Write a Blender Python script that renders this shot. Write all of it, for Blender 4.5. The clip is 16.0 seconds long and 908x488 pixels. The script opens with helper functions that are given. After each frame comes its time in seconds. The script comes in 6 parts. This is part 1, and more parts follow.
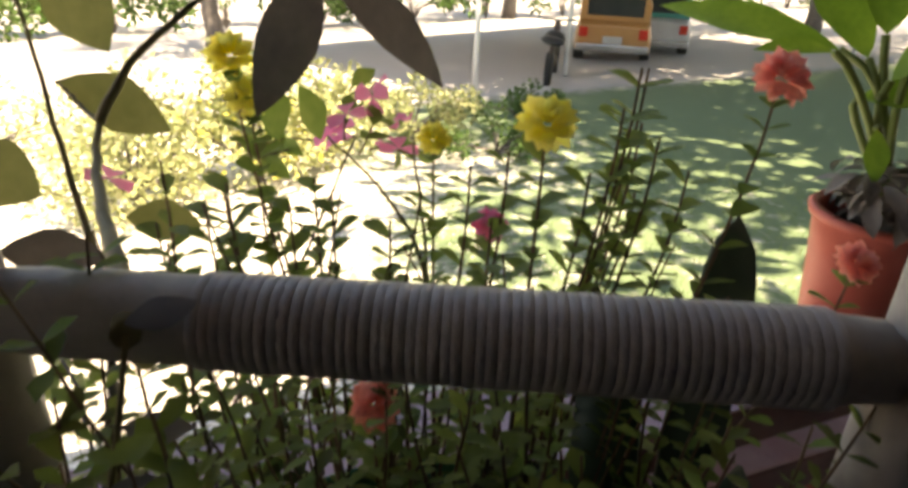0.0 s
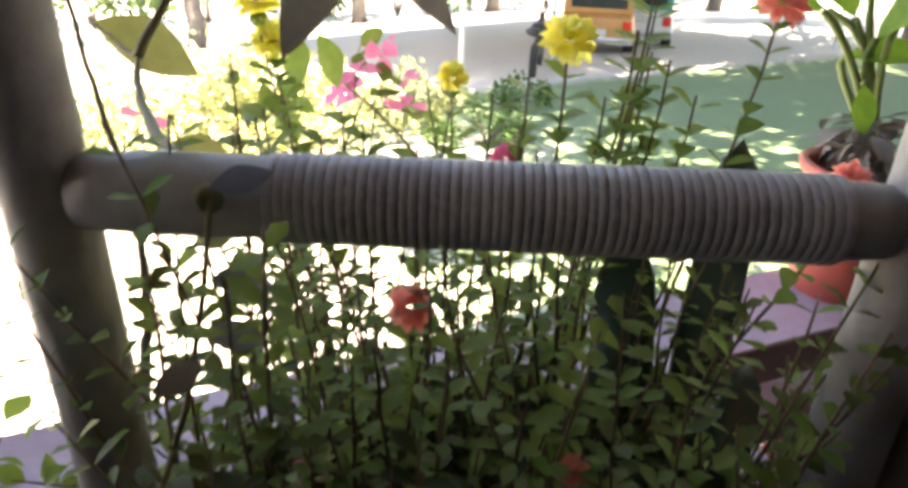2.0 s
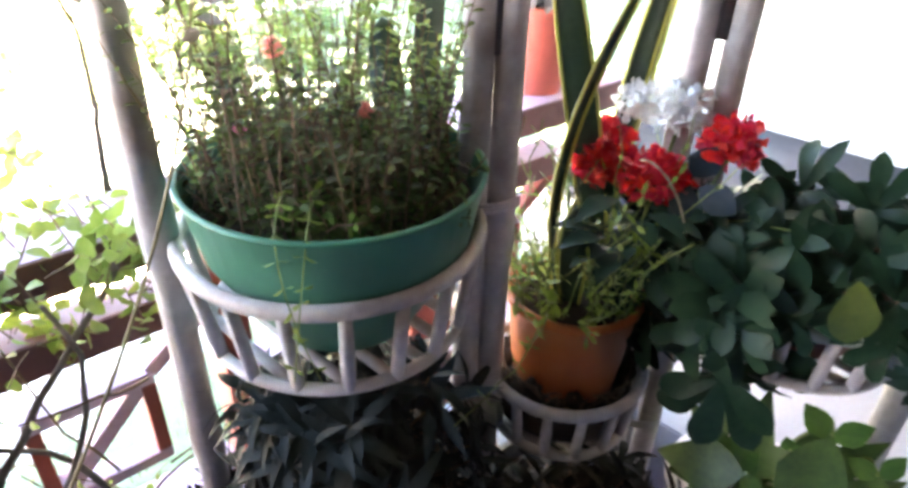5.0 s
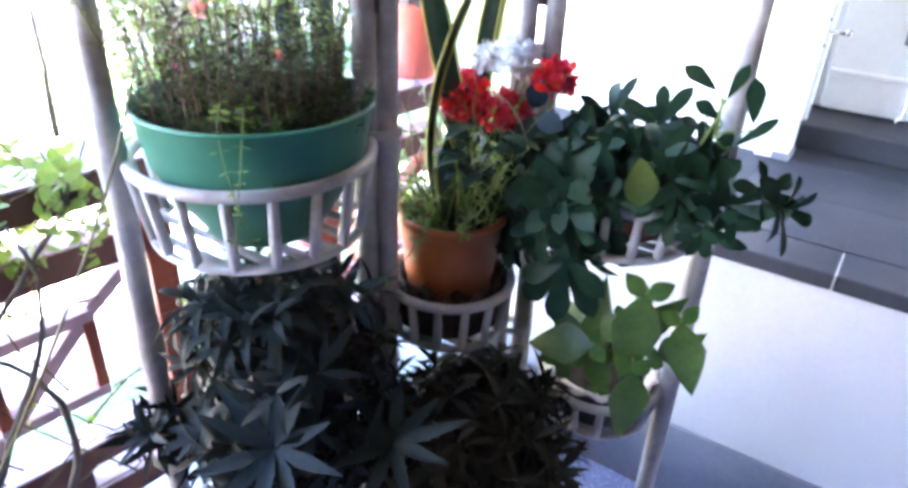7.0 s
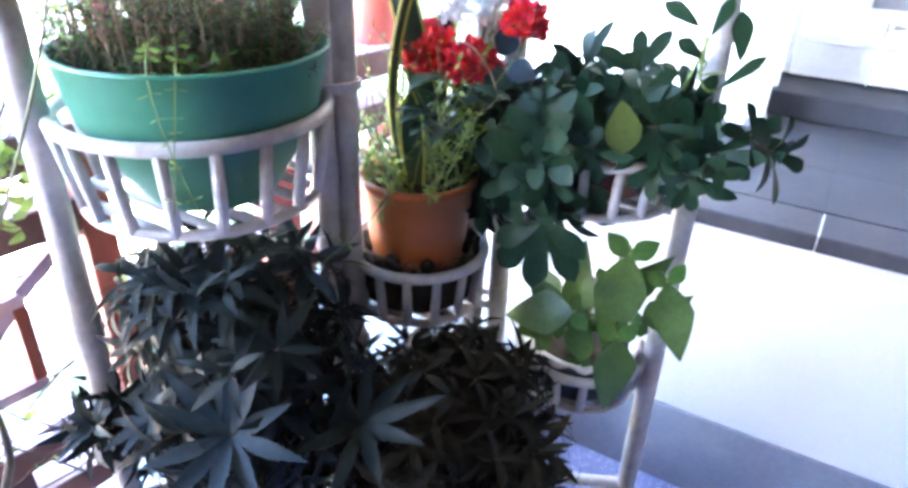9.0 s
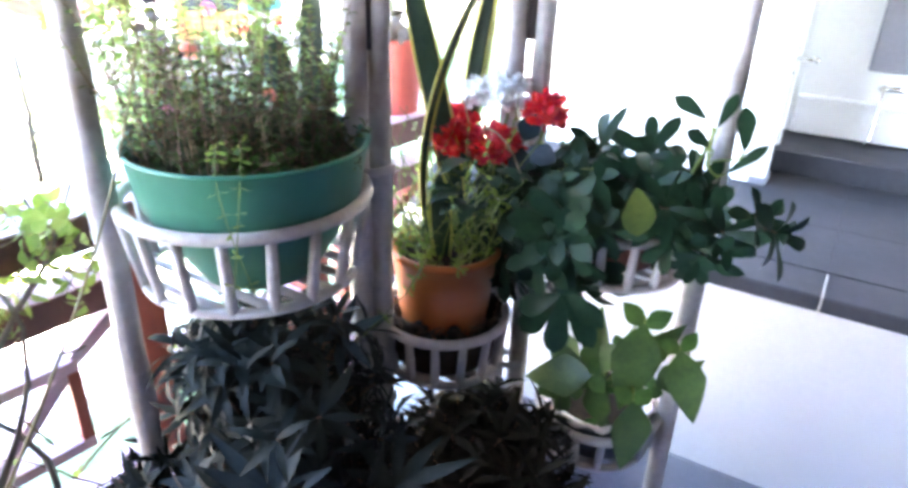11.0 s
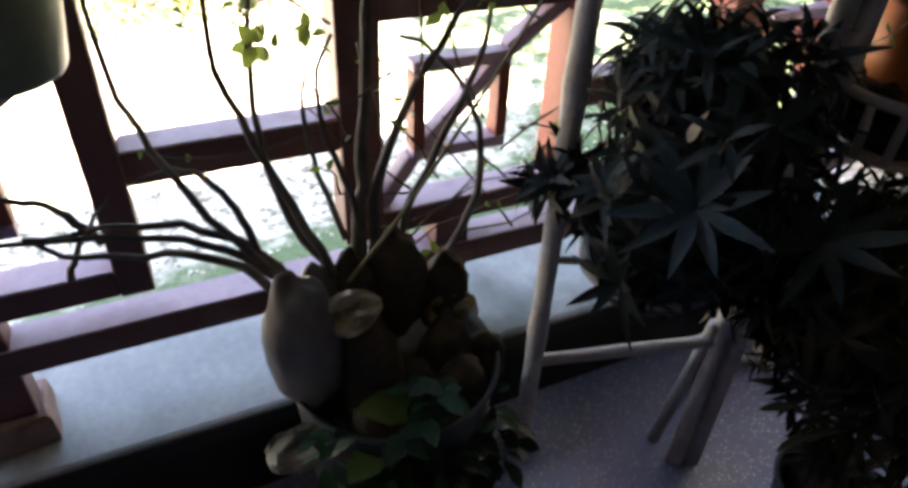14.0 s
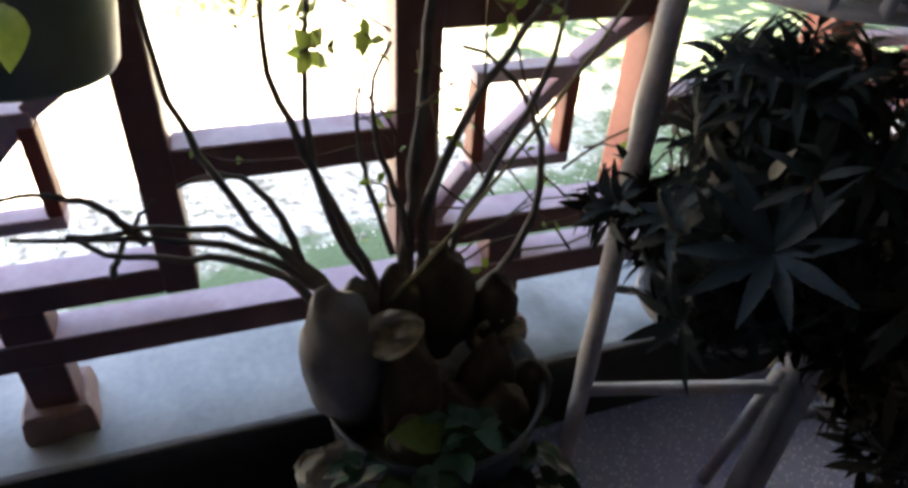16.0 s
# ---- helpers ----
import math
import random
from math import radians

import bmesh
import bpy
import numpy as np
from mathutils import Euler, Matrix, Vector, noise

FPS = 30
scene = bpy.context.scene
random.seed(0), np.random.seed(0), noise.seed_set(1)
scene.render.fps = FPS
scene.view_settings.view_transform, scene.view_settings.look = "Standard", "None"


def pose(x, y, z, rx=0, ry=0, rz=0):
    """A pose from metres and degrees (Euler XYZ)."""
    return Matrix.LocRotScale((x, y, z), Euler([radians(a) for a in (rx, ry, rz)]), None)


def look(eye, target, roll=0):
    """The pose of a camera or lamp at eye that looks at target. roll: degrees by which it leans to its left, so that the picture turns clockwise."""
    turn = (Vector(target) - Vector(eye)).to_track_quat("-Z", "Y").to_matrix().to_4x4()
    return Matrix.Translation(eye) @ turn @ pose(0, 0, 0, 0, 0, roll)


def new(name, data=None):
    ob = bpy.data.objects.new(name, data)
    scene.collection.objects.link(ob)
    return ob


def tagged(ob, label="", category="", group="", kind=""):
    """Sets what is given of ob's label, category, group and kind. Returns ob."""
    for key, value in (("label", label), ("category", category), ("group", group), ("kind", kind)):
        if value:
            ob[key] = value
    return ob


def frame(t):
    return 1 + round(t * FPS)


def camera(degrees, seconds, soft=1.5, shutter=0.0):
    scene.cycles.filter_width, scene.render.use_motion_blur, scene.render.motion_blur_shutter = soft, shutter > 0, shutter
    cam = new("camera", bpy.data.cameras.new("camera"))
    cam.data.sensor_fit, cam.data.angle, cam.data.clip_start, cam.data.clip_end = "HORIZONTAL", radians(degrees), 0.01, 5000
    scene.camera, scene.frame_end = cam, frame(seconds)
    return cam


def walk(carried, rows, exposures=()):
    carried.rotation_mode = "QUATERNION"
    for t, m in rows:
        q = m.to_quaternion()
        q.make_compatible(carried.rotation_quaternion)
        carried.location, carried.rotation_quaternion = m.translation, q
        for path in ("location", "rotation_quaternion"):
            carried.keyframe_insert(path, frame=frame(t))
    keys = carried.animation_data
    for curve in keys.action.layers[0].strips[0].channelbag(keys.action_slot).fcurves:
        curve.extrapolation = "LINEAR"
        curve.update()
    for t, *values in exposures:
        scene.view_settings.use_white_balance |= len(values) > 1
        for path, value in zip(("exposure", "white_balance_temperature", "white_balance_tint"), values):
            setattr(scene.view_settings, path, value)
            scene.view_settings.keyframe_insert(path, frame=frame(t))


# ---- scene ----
cam = camera(67.17, 16.0, soft=3.4, shutter=0.4)
PATH = [
    (0.0, look((0.5020, -1.0452, 1.4276), (-0.2908, -0.6273, 0.9839), 2.045)),
    (0.5, look((0.5131, -1.0696, 1.4074), (-0.2689, -0.6421, 0.9538), 1.875)),
    (1.0, look((0.5084, -1.0776, 1.4187), (-0.2824, -0.6545, 0.9764), 2.148)),
    (1.5, look((0.5139, -1.0654, 1.4090), (-0.2735, -0.6422, 0.9608), 1.284)),
    (2.0, look((0.5314, -1.0874, 1.3963), (-0.2495, -0.6533, 0.9472), 1.794)),
    (2.5, look((0.5647, -1.1318, 1.3706), (-0.1925, -0.6762, 0.9027), 1.441)),
    (3.0, look((0.6064, -1.1794, 1.3572), (-0.1233, -0.6891, 0.8805), 0.047)),
    (3.5, look((0.6400, -1.2410, 1.3460), (0.0050, -0.6760, 0.8225), 0.700)),
    (4.0, look((0.7427, -1.2425, 1.3528), (0.0957, -0.7034, 0.8136), 0.059)),
    (4.2, look((0.7798, -1.2512, 1.3648), (0.1479, -0.7029, 0.8170), 0.037)),
    (6.3, look((1.0249, -1.5535, 1.4306), (0.5161, -0.8273, 0.9684), 1.937)),
    (6.5, look((1.0439, -1.5629, 1.4160), (0.5463, -0.8300, 0.9522), 1.681)),
    (7.0, look((1.0892, -1.5827, 1.3645), (0.6092, -0.8420, 0.8944), 2.737)),
    (7.5, look((1.1051, -1.5717, 1.3234), (0.6375, -0.8202, 0.8580), 2.244)),
    (8.0, look((1.0998, -1.5429, 1.2884), (0.6436, -0.7873, 0.8184), 2.957)),
    (8.2, look((1.0842, -1.5352, 1.2796), (0.6377, -0.7819, 0.7967), 3.143)),
    (10.5, look((1.0530, -1.5619, 1.2778), (0.6214, -0.7748, 0.8371), 0.518)),
    (11.0, look((1.0513, -1.5939, 1.3643), (0.5922, -0.8153, 0.9364), 1.980)),
    (11.5, look((1.0369, -1.6132, 1.3647), (0.4529, -0.8999, 0.9771), 1.090)),
    (12.0, look((1.0435, -1.6496, 1.3268), (0.3692, -1.0394, 0.9108), 2.568)),
    (12.5, look((1.0312, -1.6971, 1.2726), (0.3195, -1.1646, 0.8143), 3.026)),
    (13.0, look((1.0008, -1.7457, 1.1826), (0.3033, -1.2650, 0.6512), 2.545)),
    (13.5, look((0.9776, -1.7704, 1.1346), (0.2855, -1.3106, 0.5782), 2.935)),
    (14.0, look((0.9547, -1.7840, 1.1008), (0.2750, -1.3506, 0.5090), 2.949)),
    (14.5, look((0.9271, -1.7793, 1.0822), (0.2613, -1.3487, 0.4729), 2.555)),
    (15.0, look((0.9090, -1.7756, 1.0990), (0.2092, -1.3741, 0.5081), 1.827)),
    (15.5, look((0.9026, -1.7645, 1.1126), (0.1779, -1.3872, 0.5361), 2.904)),
    (16.0, look((0.9031, -1.7460, 1.0989), (0.1875, -1.3877, 0.4992), 3.606)),
]
EXPOSURES = [(0.0, 2.1, 10000, 13), (0.5, 2.55, 9400, 13), (1.0, 2.7, 9000, 13), (1.5, 2.75, 8800, 13), (2.0, 3.3, 8600, 13), (2.5, 4.1, 9000, 15), (3.0, 4.6, 9300, 16), (3.5, 5.15, 9100, 17), (4.2, 6.0, 8700, 18), (6.3, 5.9, 7000, 18), (7.0, 6.25, 6600, 18), (8.2, 6.65, 6500, 18), (10.3, 6.95, 6500, 17), (11.0, 6.4, 6900, 16), (11.5, 5.75, 7300, 15), (12.0, 5.1, 7800, 15), (12.5, 4.55, 8300, 15), (13.0, 4.15, 8600, 14), (13.5, 3.9, 8600, 14), (15.0, 4.3, 8600, 13), (16.0, 3.9, 8600, 14)]
walk(cam, PATH, EXPOSURES)

# ---- world and sun ----
SUN_AZ, SUN_EL = radians(15), radians(64)      # direction towards the sun, from +x counter-clockwise
world = bpy.data.worlds.new("sky")
scene.world = world
world.use_nodes = True
wn, wl = world.node_tree.nodes, world.node_tree.links
sky = wn.new("ShaderNodeTexSky")
sky.sky_type, sky.sun_disc = "NISHITA", False
sky.sun_elevation, sky.sun_rotation = SUN_EL, radians(90) - SUN_AZ
wn["Background"].inputs["Strength"].default_value = 0.1
wl.new(sky.outputs[0], wn["Background"].inputs["Color"])
sun_data = bpy.data.lights.new("sun", "SUN")
sun_data.energy, sun_data.angle, sun_data.color = 5.0, radians(0.6), (1.0, 0.95, 0.86)
sun = new("sun", sun_data)
sun_dir = Vector((math.cos(SUN_AZ) * math.cos(SUN_EL), math.sin(SUN_AZ) * math.cos(SUN_EL), math.sin(SUN_EL)))
sun.matrix_world = look(sun_dir * 50, (0, 0, 0))


# ---- materials ----
def mat(name, a, b, rough=0.6, scale=8.0, bump=0.15, spec=0.4, metal=0.0, island=0.0, translucent=0.0, fine=60.0, stain=None, per_object=0.0):
    """A surface of two tones mixed by noise at two scales, with fine relief; translucent for leaves."""
    m = bpy.data.materials.new(name)
    m.use_nodes = True
    n, l = m.node_tree.nodes, m.node_tree.links
    p = n["Principled BSDF"]
    co = n.new("ShaderNodeTexCoord")
    big, small = n.new("ShaderNodeTexNoise"), n.new("ShaderNodeTexNoise")
    big.inputs["Scale"].default_value, big.inputs["Detail"].default_value = scale, 5
    small.inputs["Scale"].default_value, small.inputs["Detail"].default_value = fine, 3
    for t in (big, small):
        l.new(co.outputs["Object"], t.inputs["Vector"])
    add = n.new("ShaderNodeMath")
    add.operation = "MULTIPLY_ADD"
    l.new(small.outputs[0], add.inputs[0])
    add.inputs[1].default_value = 0.45
    l.new(big.outputs[0], add.inputs[2])
    ramp = n.new("ShaderNodeMapRange")
    ramp.inputs[1].default_value, ramp.inputs[2].default_value = 0.45, 1.0
    l.new(add.outputs[0], ramp.inputs[0])
    mix = n.new("ShaderNodeMix")
    mix.data_type = "RGBA"
    mix.inputs["A"].default_value, mix.inputs["B"].default_value = (*a, 1), (*b, 1)
    l.new(ramp.outputs[0], mix.inputs["Factor"])
    colour = mix.outputs["Result"]
    if stain:
        tex = n.new("ShaderNodeTexNoise")
        tex.inputs["Scale"].default_value, tex.inputs["Detail"].default_value = scale * 0.45, 8
        l.new(co.outputs["Object"], tex.inputs["Vector"])
        cut = n.new("ShaderNodeMapRange")
        cut.inputs[1].default_value, cut.inputs[2].default_value = 0.56, 0.72
        l.new(tex.outputs[0], cut.inputs[0])
        over = n.new("ShaderNodeMix")
        over.data_type = "RGBA"
        over.inputs["B"].default_value = (*stain, 1)
        l.new(cut.outputs[0], over.inputs["Factor"])
        l.new(colour, over.inputs["A"])
        colour = over.outputs["Result"]
    if island or per_object:
        hsv = n.new("ShaderNodeHueSaturation")
        if island:
            rnd = n.new("ShaderNodeNewGeometry").outputs["Random Per Island"]
        else:
            rnd = n.new("ShaderNodeObjectInfo").outputs["Random"]
        amount = island or per_object
        vr = n.new("ShaderNodeMapRange")
        vr.inputs[3].default_value, vr.inputs[4].default_value = 1 - amount, 1 + amount
        l.new(rnd, vr.inputs[0])
        hr = n.new("ShaderNodeMapRange")
        hr.inputs[3].default_value, hr.inputs[4].default_value = 0.5 - 0.05 * amount, 0.5 + 0.05 * amount
        l.new(rnd, hr.inputs[0])
        l.new(vr.outputs[0], hsv.inputs["Value"])
        l.new(hr.outputs[0], hsv.inputs["Hue"])
        l.new(colour, hsv.inputs["Color"])
        colour = hsv.outputs[0]
    l.new(colour, p.inputs["Base Color"])
    p.inputs["Roughness"].default_value, p.inputs["Metallic"].default_value = rough, metal
    p.inputs["Specular IOR Level"].default_value = spec
    if bump:
        bp = n.new("ShaderNodeBump")
        bp.inputs["Strength"].default_value, bp.inputs["Distance"].default_value = bump, 0.004
        l.new(add.outputs[0], bp.inputs["Height"])
        l.new(bp.outputs[0], p.inputs["Normal"])
    if translucent:
        tr = n.new("ShaderNodeBsdfTranslucent")
        l.new(colour, tr.inputs["Color"])
        ms = n.new("ShaderNodeMixShader")
        ms.inputs[0].default_value = translucent
        l.new(p.outputs[0], ms.inputs[1])
        l.new(tr.outputs[0], ms.inputs[2])
        l.new(ms.outputs[0], n["Material Output"].inputs["Surface"])
    return m


def leafy(name, a, b, rough=0.45, tr=0.35, island=0.35, spec=0.45):
    return mat(name, a, b, rough, 18, 0.1, spec, island=island, translucent=tr, fine=120)


RATTAN = mat("painted rattan", (0.31, 0.28, 0.285), (0.54, 0.5, 0.49), 0.5, 14, 0.5, 0.4, fine=90, stain=(0.2, 0.15, 0.13))
BINDING = mat("rattan binding", (0.29, 0.265, 0.29), (0.5, 0.46, 0.48), 0.45, 20, 0.5, fine=150)
DARK_GAP = mat("dark wood peg", (0.05, 0.04, 0.04), (0.09, 0.07, 0.07), 0.7)
GREEN_PLASTIC = mat("green plastic", (0.022, 0.135, 0.085), (0.038, 0.18, 0.115), 0.42, 5, 0.08, fine=40, stain=(0.06, 0.17, 0.115))
ORANGE_PLASTIC = mat("orange plastic", (0.36, 0.09, 0.02), (0.46, 0.125, 0.028), 0.45, 6, 0.08, stain=(0.3, 0.09, 0.03))
RED_PLASTIC = mat("red plastic", (0.45, 0.09, 0.07), (0.55, 0.13, 0.1), 0.45, 6, 0.06)
DARK_PLASTIC = mat("black plastic", (0.015, 0.017, 0.02), (0.03, 0.034, 0.04), 0.45, 9, 0.1, stain=(0.06, 0.06, 0.06))
PALE_POT = mat("dull green plastic", (0.1, 0.12, 0.075), (0.15, 0.17, 0.11), 0.45, 6, 0.08, stain=(0.13, 0.13, 0.1))
RUFFLE = mat("pink white glaze", (0.55, 0.4, 0.4), (0.75, 0.7, 0.68), 0.35, 20, 0.1)
SOIL = mat("potting soil", (0.02, 0.014, 0.01), (0.06, 0.04, 0.028), 0.95, 40, 1.0, 0.1)
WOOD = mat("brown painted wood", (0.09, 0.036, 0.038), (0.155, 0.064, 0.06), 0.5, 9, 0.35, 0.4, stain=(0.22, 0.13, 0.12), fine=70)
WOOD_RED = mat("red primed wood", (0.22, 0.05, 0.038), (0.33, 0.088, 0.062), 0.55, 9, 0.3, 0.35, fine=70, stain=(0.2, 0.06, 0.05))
# lighter mauve puts the sky light on upward faces into the colour
WOOD_TOP = mat("worn mauve wood in sky light", (0.4, 0.27, 0.36), (0.54, 0.41, 0.5), 0.5, 12, 0.3, 0.4, stain=(0.32, 0.15, 0.18))
CONCRETE = mat("grey concrete", (0.24, 0.26, 0.29), (0.4, 0.42, 0.45), 0.55, 7, 0.5, 0.4, stain=(0.15, 0.16, 0.165))
# base colour made bluer to carry the sky's reflection
TERRAZZO = mat("speckled terrazzo", (0.2, 0.235, 0.42), (0.36, 0.41, 0.64), 0.3, 2.5, 0.1, 0.9, fine=50, stain=(0.14, 0.16, 0.3))
tn, tl = TERRAZZO.node_tree.nodes, TERRAZZO.node_tree.links
chip, chip_cut, chip_mix = tn.new("ShaderNodeTexVoronoi"), tn.new("ShaderNodeMapRange"), tn.new("ShaderNodeMix")
chip.inputs["Scale"].default_value = 90
chip_cut.inputs[1].default_value, chip_cut.inputs[2].default_value = 0.26, 0.2
chip_mix.data_type = "RGBA"
chip_mix.inputs["B"].default_value = (0.75, 0.78, 0.86, 1)
base_link = [k for k in tl if k.to_socket == tn["Principled BSDF"].inputs["Base Color"]][0]
tl.new(tn["Texture Coordinate"].outputs["Object"], chip.inputs["Vector"])
tl.new(chip.outputs["Distance"], chip_cut.inputs[0])
tl.new(chip_cut.outputs[0], chip_mix.inputs["Factor"])
tl.new(base_link.from_socket, chip_mix.inputs["A"])
tl.new(chip_mix.outputs["Result"], tn["Principled BSDF"].inputs["Base Color"])
# near-black tone stands for the shade on and below the ledge front
KERB_FACE = mat("cement darkened for shade", (0.02, 0.02, 0.018), (0.045, 0.042, 0.036), 0.7, 6, 0.3, 0.2, stain=(0.06, 0.045, 0.03))
GREY_TILE = mat("grey floor tile", (0.032, 0.033, 0.04), (0.055, 0.055, 0.064), 0.55, 5, 0.1, 0.15, stain=(0.085, 0.085, 0.09), per_object=0.1)
GREY_BOARD = mat("grey wall paint", (0.16, 0.16, 0.19), (0.24, 0.24, 0.28), 0.45, 4, 0.1, 0.4, stain=(0.3, 0.3, 0.33))
GROUT = mat("grey grout", (0.04, 0.04, 0.046), (0.07, 0.07, 0.077), 0.8)
WHITE = mat("white wall paint", (0.78, 0.78, 0.79), (0.84, 0.84, 0.84), 0.55, 3, 0.08, 0.35)
RISER = mat("lavender white wall paint", (0.5, 0.49, 0.53), (0.6, 0.59, 0.63), 0.5, 3, 0.1, 0.35, stain=(0.55, 0.53, 0.56))
WHITE_GLOSS = mat("white gloss paint", (0.74, 0.74, 0.76), (0.82, 0.82, 0.83), 0.35, 4, 0.05, 0.45, stain=(0.66, 0.65, 0.62))
CEILING = mat("dark low-bounce ceiling", (0.05, 0.042, 0.035), (0.08, 0.065, 0.052), 0.7, 3)
STEM = mat("red brown stem", (0.08, 0.05, 0.025), (0.17, 0.095, 0.055), 0.6, 30, 0.2, island=0.3)
STEM_GREEN = mat("green stem", (0.09, 0.13, 0.03), (0.16, 0.2, 0.05), 0.5, 30, 0.2, island=0.3)
OLIVE_STEM = mat("olive brown stem", (0.14, 0.12, 0.06), (0.24, 0.2, 0.1), 0.6, 30, 0.3)
BARK = mat("grey bark", (0.07, 0.06, 0.055), (0.17, 0.15, 0.14), 0.7, 25, 0.7, 0.3)
CAUDEX_BROWN = mat("brown bark", (0.035, 0.026, 0.019), (0.085, 0.065, 0.05), 0.7, 14, 0.6, 0.25, stain=(0.035, 0.03, 0.02))
CAUDEX = mat("smooth grey bark", (0.07, 0.068, 0.07), (0.15, 0.14, 0.14), 0.55, 10, 0.4, 0.35, stain=(0.06, 0.042, 0.03))
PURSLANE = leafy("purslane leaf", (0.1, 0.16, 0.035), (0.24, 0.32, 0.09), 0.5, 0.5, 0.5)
# the next two leaf tones are darkened for the shade low in the plant
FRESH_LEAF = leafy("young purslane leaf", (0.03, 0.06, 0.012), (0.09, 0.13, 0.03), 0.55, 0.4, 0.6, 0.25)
OLD_SHADED_LEAF = leafy("old purslane leaf toned for shade", (0.024, 0.036, 0.01), (0.08, 0.09, 0.026), 0.6, 0.25, 0.6, 0.2)
DARK_LEAF = leafy("dark glossy leaf", (0.006, 0.02, 0.011), (0.016, 0.042, 0.02), 0.4, 0.08, 0.5, 0.14)
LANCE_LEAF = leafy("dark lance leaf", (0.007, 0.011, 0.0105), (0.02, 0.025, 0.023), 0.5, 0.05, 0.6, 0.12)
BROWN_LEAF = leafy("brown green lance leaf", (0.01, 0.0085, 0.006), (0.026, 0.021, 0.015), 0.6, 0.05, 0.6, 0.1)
BLUE_LEAF = leafy("blue green leaf", (0.012, 0.023, 0.029), (0.028, 0.046, 0.058), 0.48, 0.08, 0.35, 0.22)
LIME_LEAF = leafy("lime leaf", (0.024, 0.052, 0.009), (0.07, 0.12, 0.024), 0.42, 0.12, 0.6)
YELLOWING = leafy("yellowing leaf", (0.04, 0.065, 0.012), (0.09, 0.115, 0.024), 0.45, 0.15, 0.1)
BROAD_LEAF = leafy("bright green leaf", (0.12, 0.25, 0.03), (0.25, 0.4, 0.06), 0.4, 0.45, 0.25)
VINE_LEAF = leafy("yellow green leaf", (0.13, 0.21, 0.04), (0.27, 0.33, 0.08), 0.45, 0.45, 0.35)
SNAKE_LEAF = leafy("banded snake leaf", (0.014, 0.035, 0.022), (0.045, 0.085, 0.05), 0.38, 0.05, 0.15)
SNAKE_EDGE = leafy("yellow leaf margin", (0.38, 0.36, 0.06), (0.5, 0.46, 0.12), 0.4, 0.15, 0.1)
PALE_LEAF = leafy("pale grey leaf", (0.2, 0.21, 0.27), (0.34, 0.35, 0.42), 0.4, 0.15, 0.2)
# darker copy for vine leaves in silhouette; withered leaves share it
SHADE_LEAF = leafy("silhouetted vine and withered leaf", (0.14, 0.12, 0.115), (0.24, 0.21, 0.19), 0.5, 0.15, 0.15)
OLIVE_LEAF = leafy("olive vine leaf", (0.16, 0.17, 0.06), (0.26, 0.26, 0.1), 0.5, 0.45, 0.15)
DRY_LEAF = mat("dry leaf", (0.2, 0.175, 0.13), (0.4, 0.36, 0.29), 0.8, 20, 0.5)
RED_PETAL = leafy("red petal", (0.5, 0.008, 0.02), (0.66, 0.025, 0.05), 0.5, 0.25, 0.2)
PINK_PETAL = leafy("pink petal", (0.88, 0.2, 0.46), (0.94, 0.36, 0.58), 0.5, 0.55, 0.2)
PEACH_PETAL = leafy("coral petal", (0.92, 0.36, 0.32), (0.95, 0.5, 0.45), 0.5, 0.55, 0.12)
YELLOW_PETAL = leafy("yellow petal", (0.95, 0.87, 0.16), (0.97, 0.93, 0.36), 0.5, 0.6, 0.1)
WHITE_PETAL = leafy("white petal", (0.7, 0.72, 0.74), (0.82, 0.84, 0.85), 0.5, 0.3, 0.08)
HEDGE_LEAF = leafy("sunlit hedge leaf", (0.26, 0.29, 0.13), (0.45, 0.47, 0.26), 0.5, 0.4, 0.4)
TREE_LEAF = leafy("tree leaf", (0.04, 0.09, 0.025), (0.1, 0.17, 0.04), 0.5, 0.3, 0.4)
GRASS = leafy("grass blade", (0.09, 0.16, 0.04), (0.2, 0.26, 0.08), 0.6, 0.3, 0.4)
TYRE = mat("black rubber", (0.015, 0.015, 0.015), (0.03, 0.03, 0.03), 0.8)
CHROME = mat("dull chrome", (0.5, 0.5, 0.5), (0.62, 0.62, 0.62), 0.25, metal=1.0)
CAR_TAN = mat("tan car paint", (0.4, 0.2, 0.08), (0.46, 0.24, 0.1), 0.3, 3, 0.0, 0.5)
CAR_TEAL = mat("teal car paint", (0.02, 0.24, 0.22), (0.03, 0.28, 0.26), 0.3, 3, 0.0, 0.5)
CAR_SILVER = mat("silver car paint", (0.42, 0.42, 0.43), (0.5, 0.5, 0.5), 0.3, 3, 0.0, 0.5)
CAR_GLASS = mat("dark car glass", (0.02, 0.025, 0.03), (0.04, 0.045, 0.05), 0.1, 3, 0.0, 0.6)
TAIL_RED = mat("red lamp glass", (0.5, 0.03, 0.02), (0.6, 0.05, 0.03), 0.2, 3, 0.0)
SHEET_METAL = mat("white roofing sheet", (0.62, 0.63, 0.64), (0.75, 0.75, 0.76), 0.45, 2, 0.1)


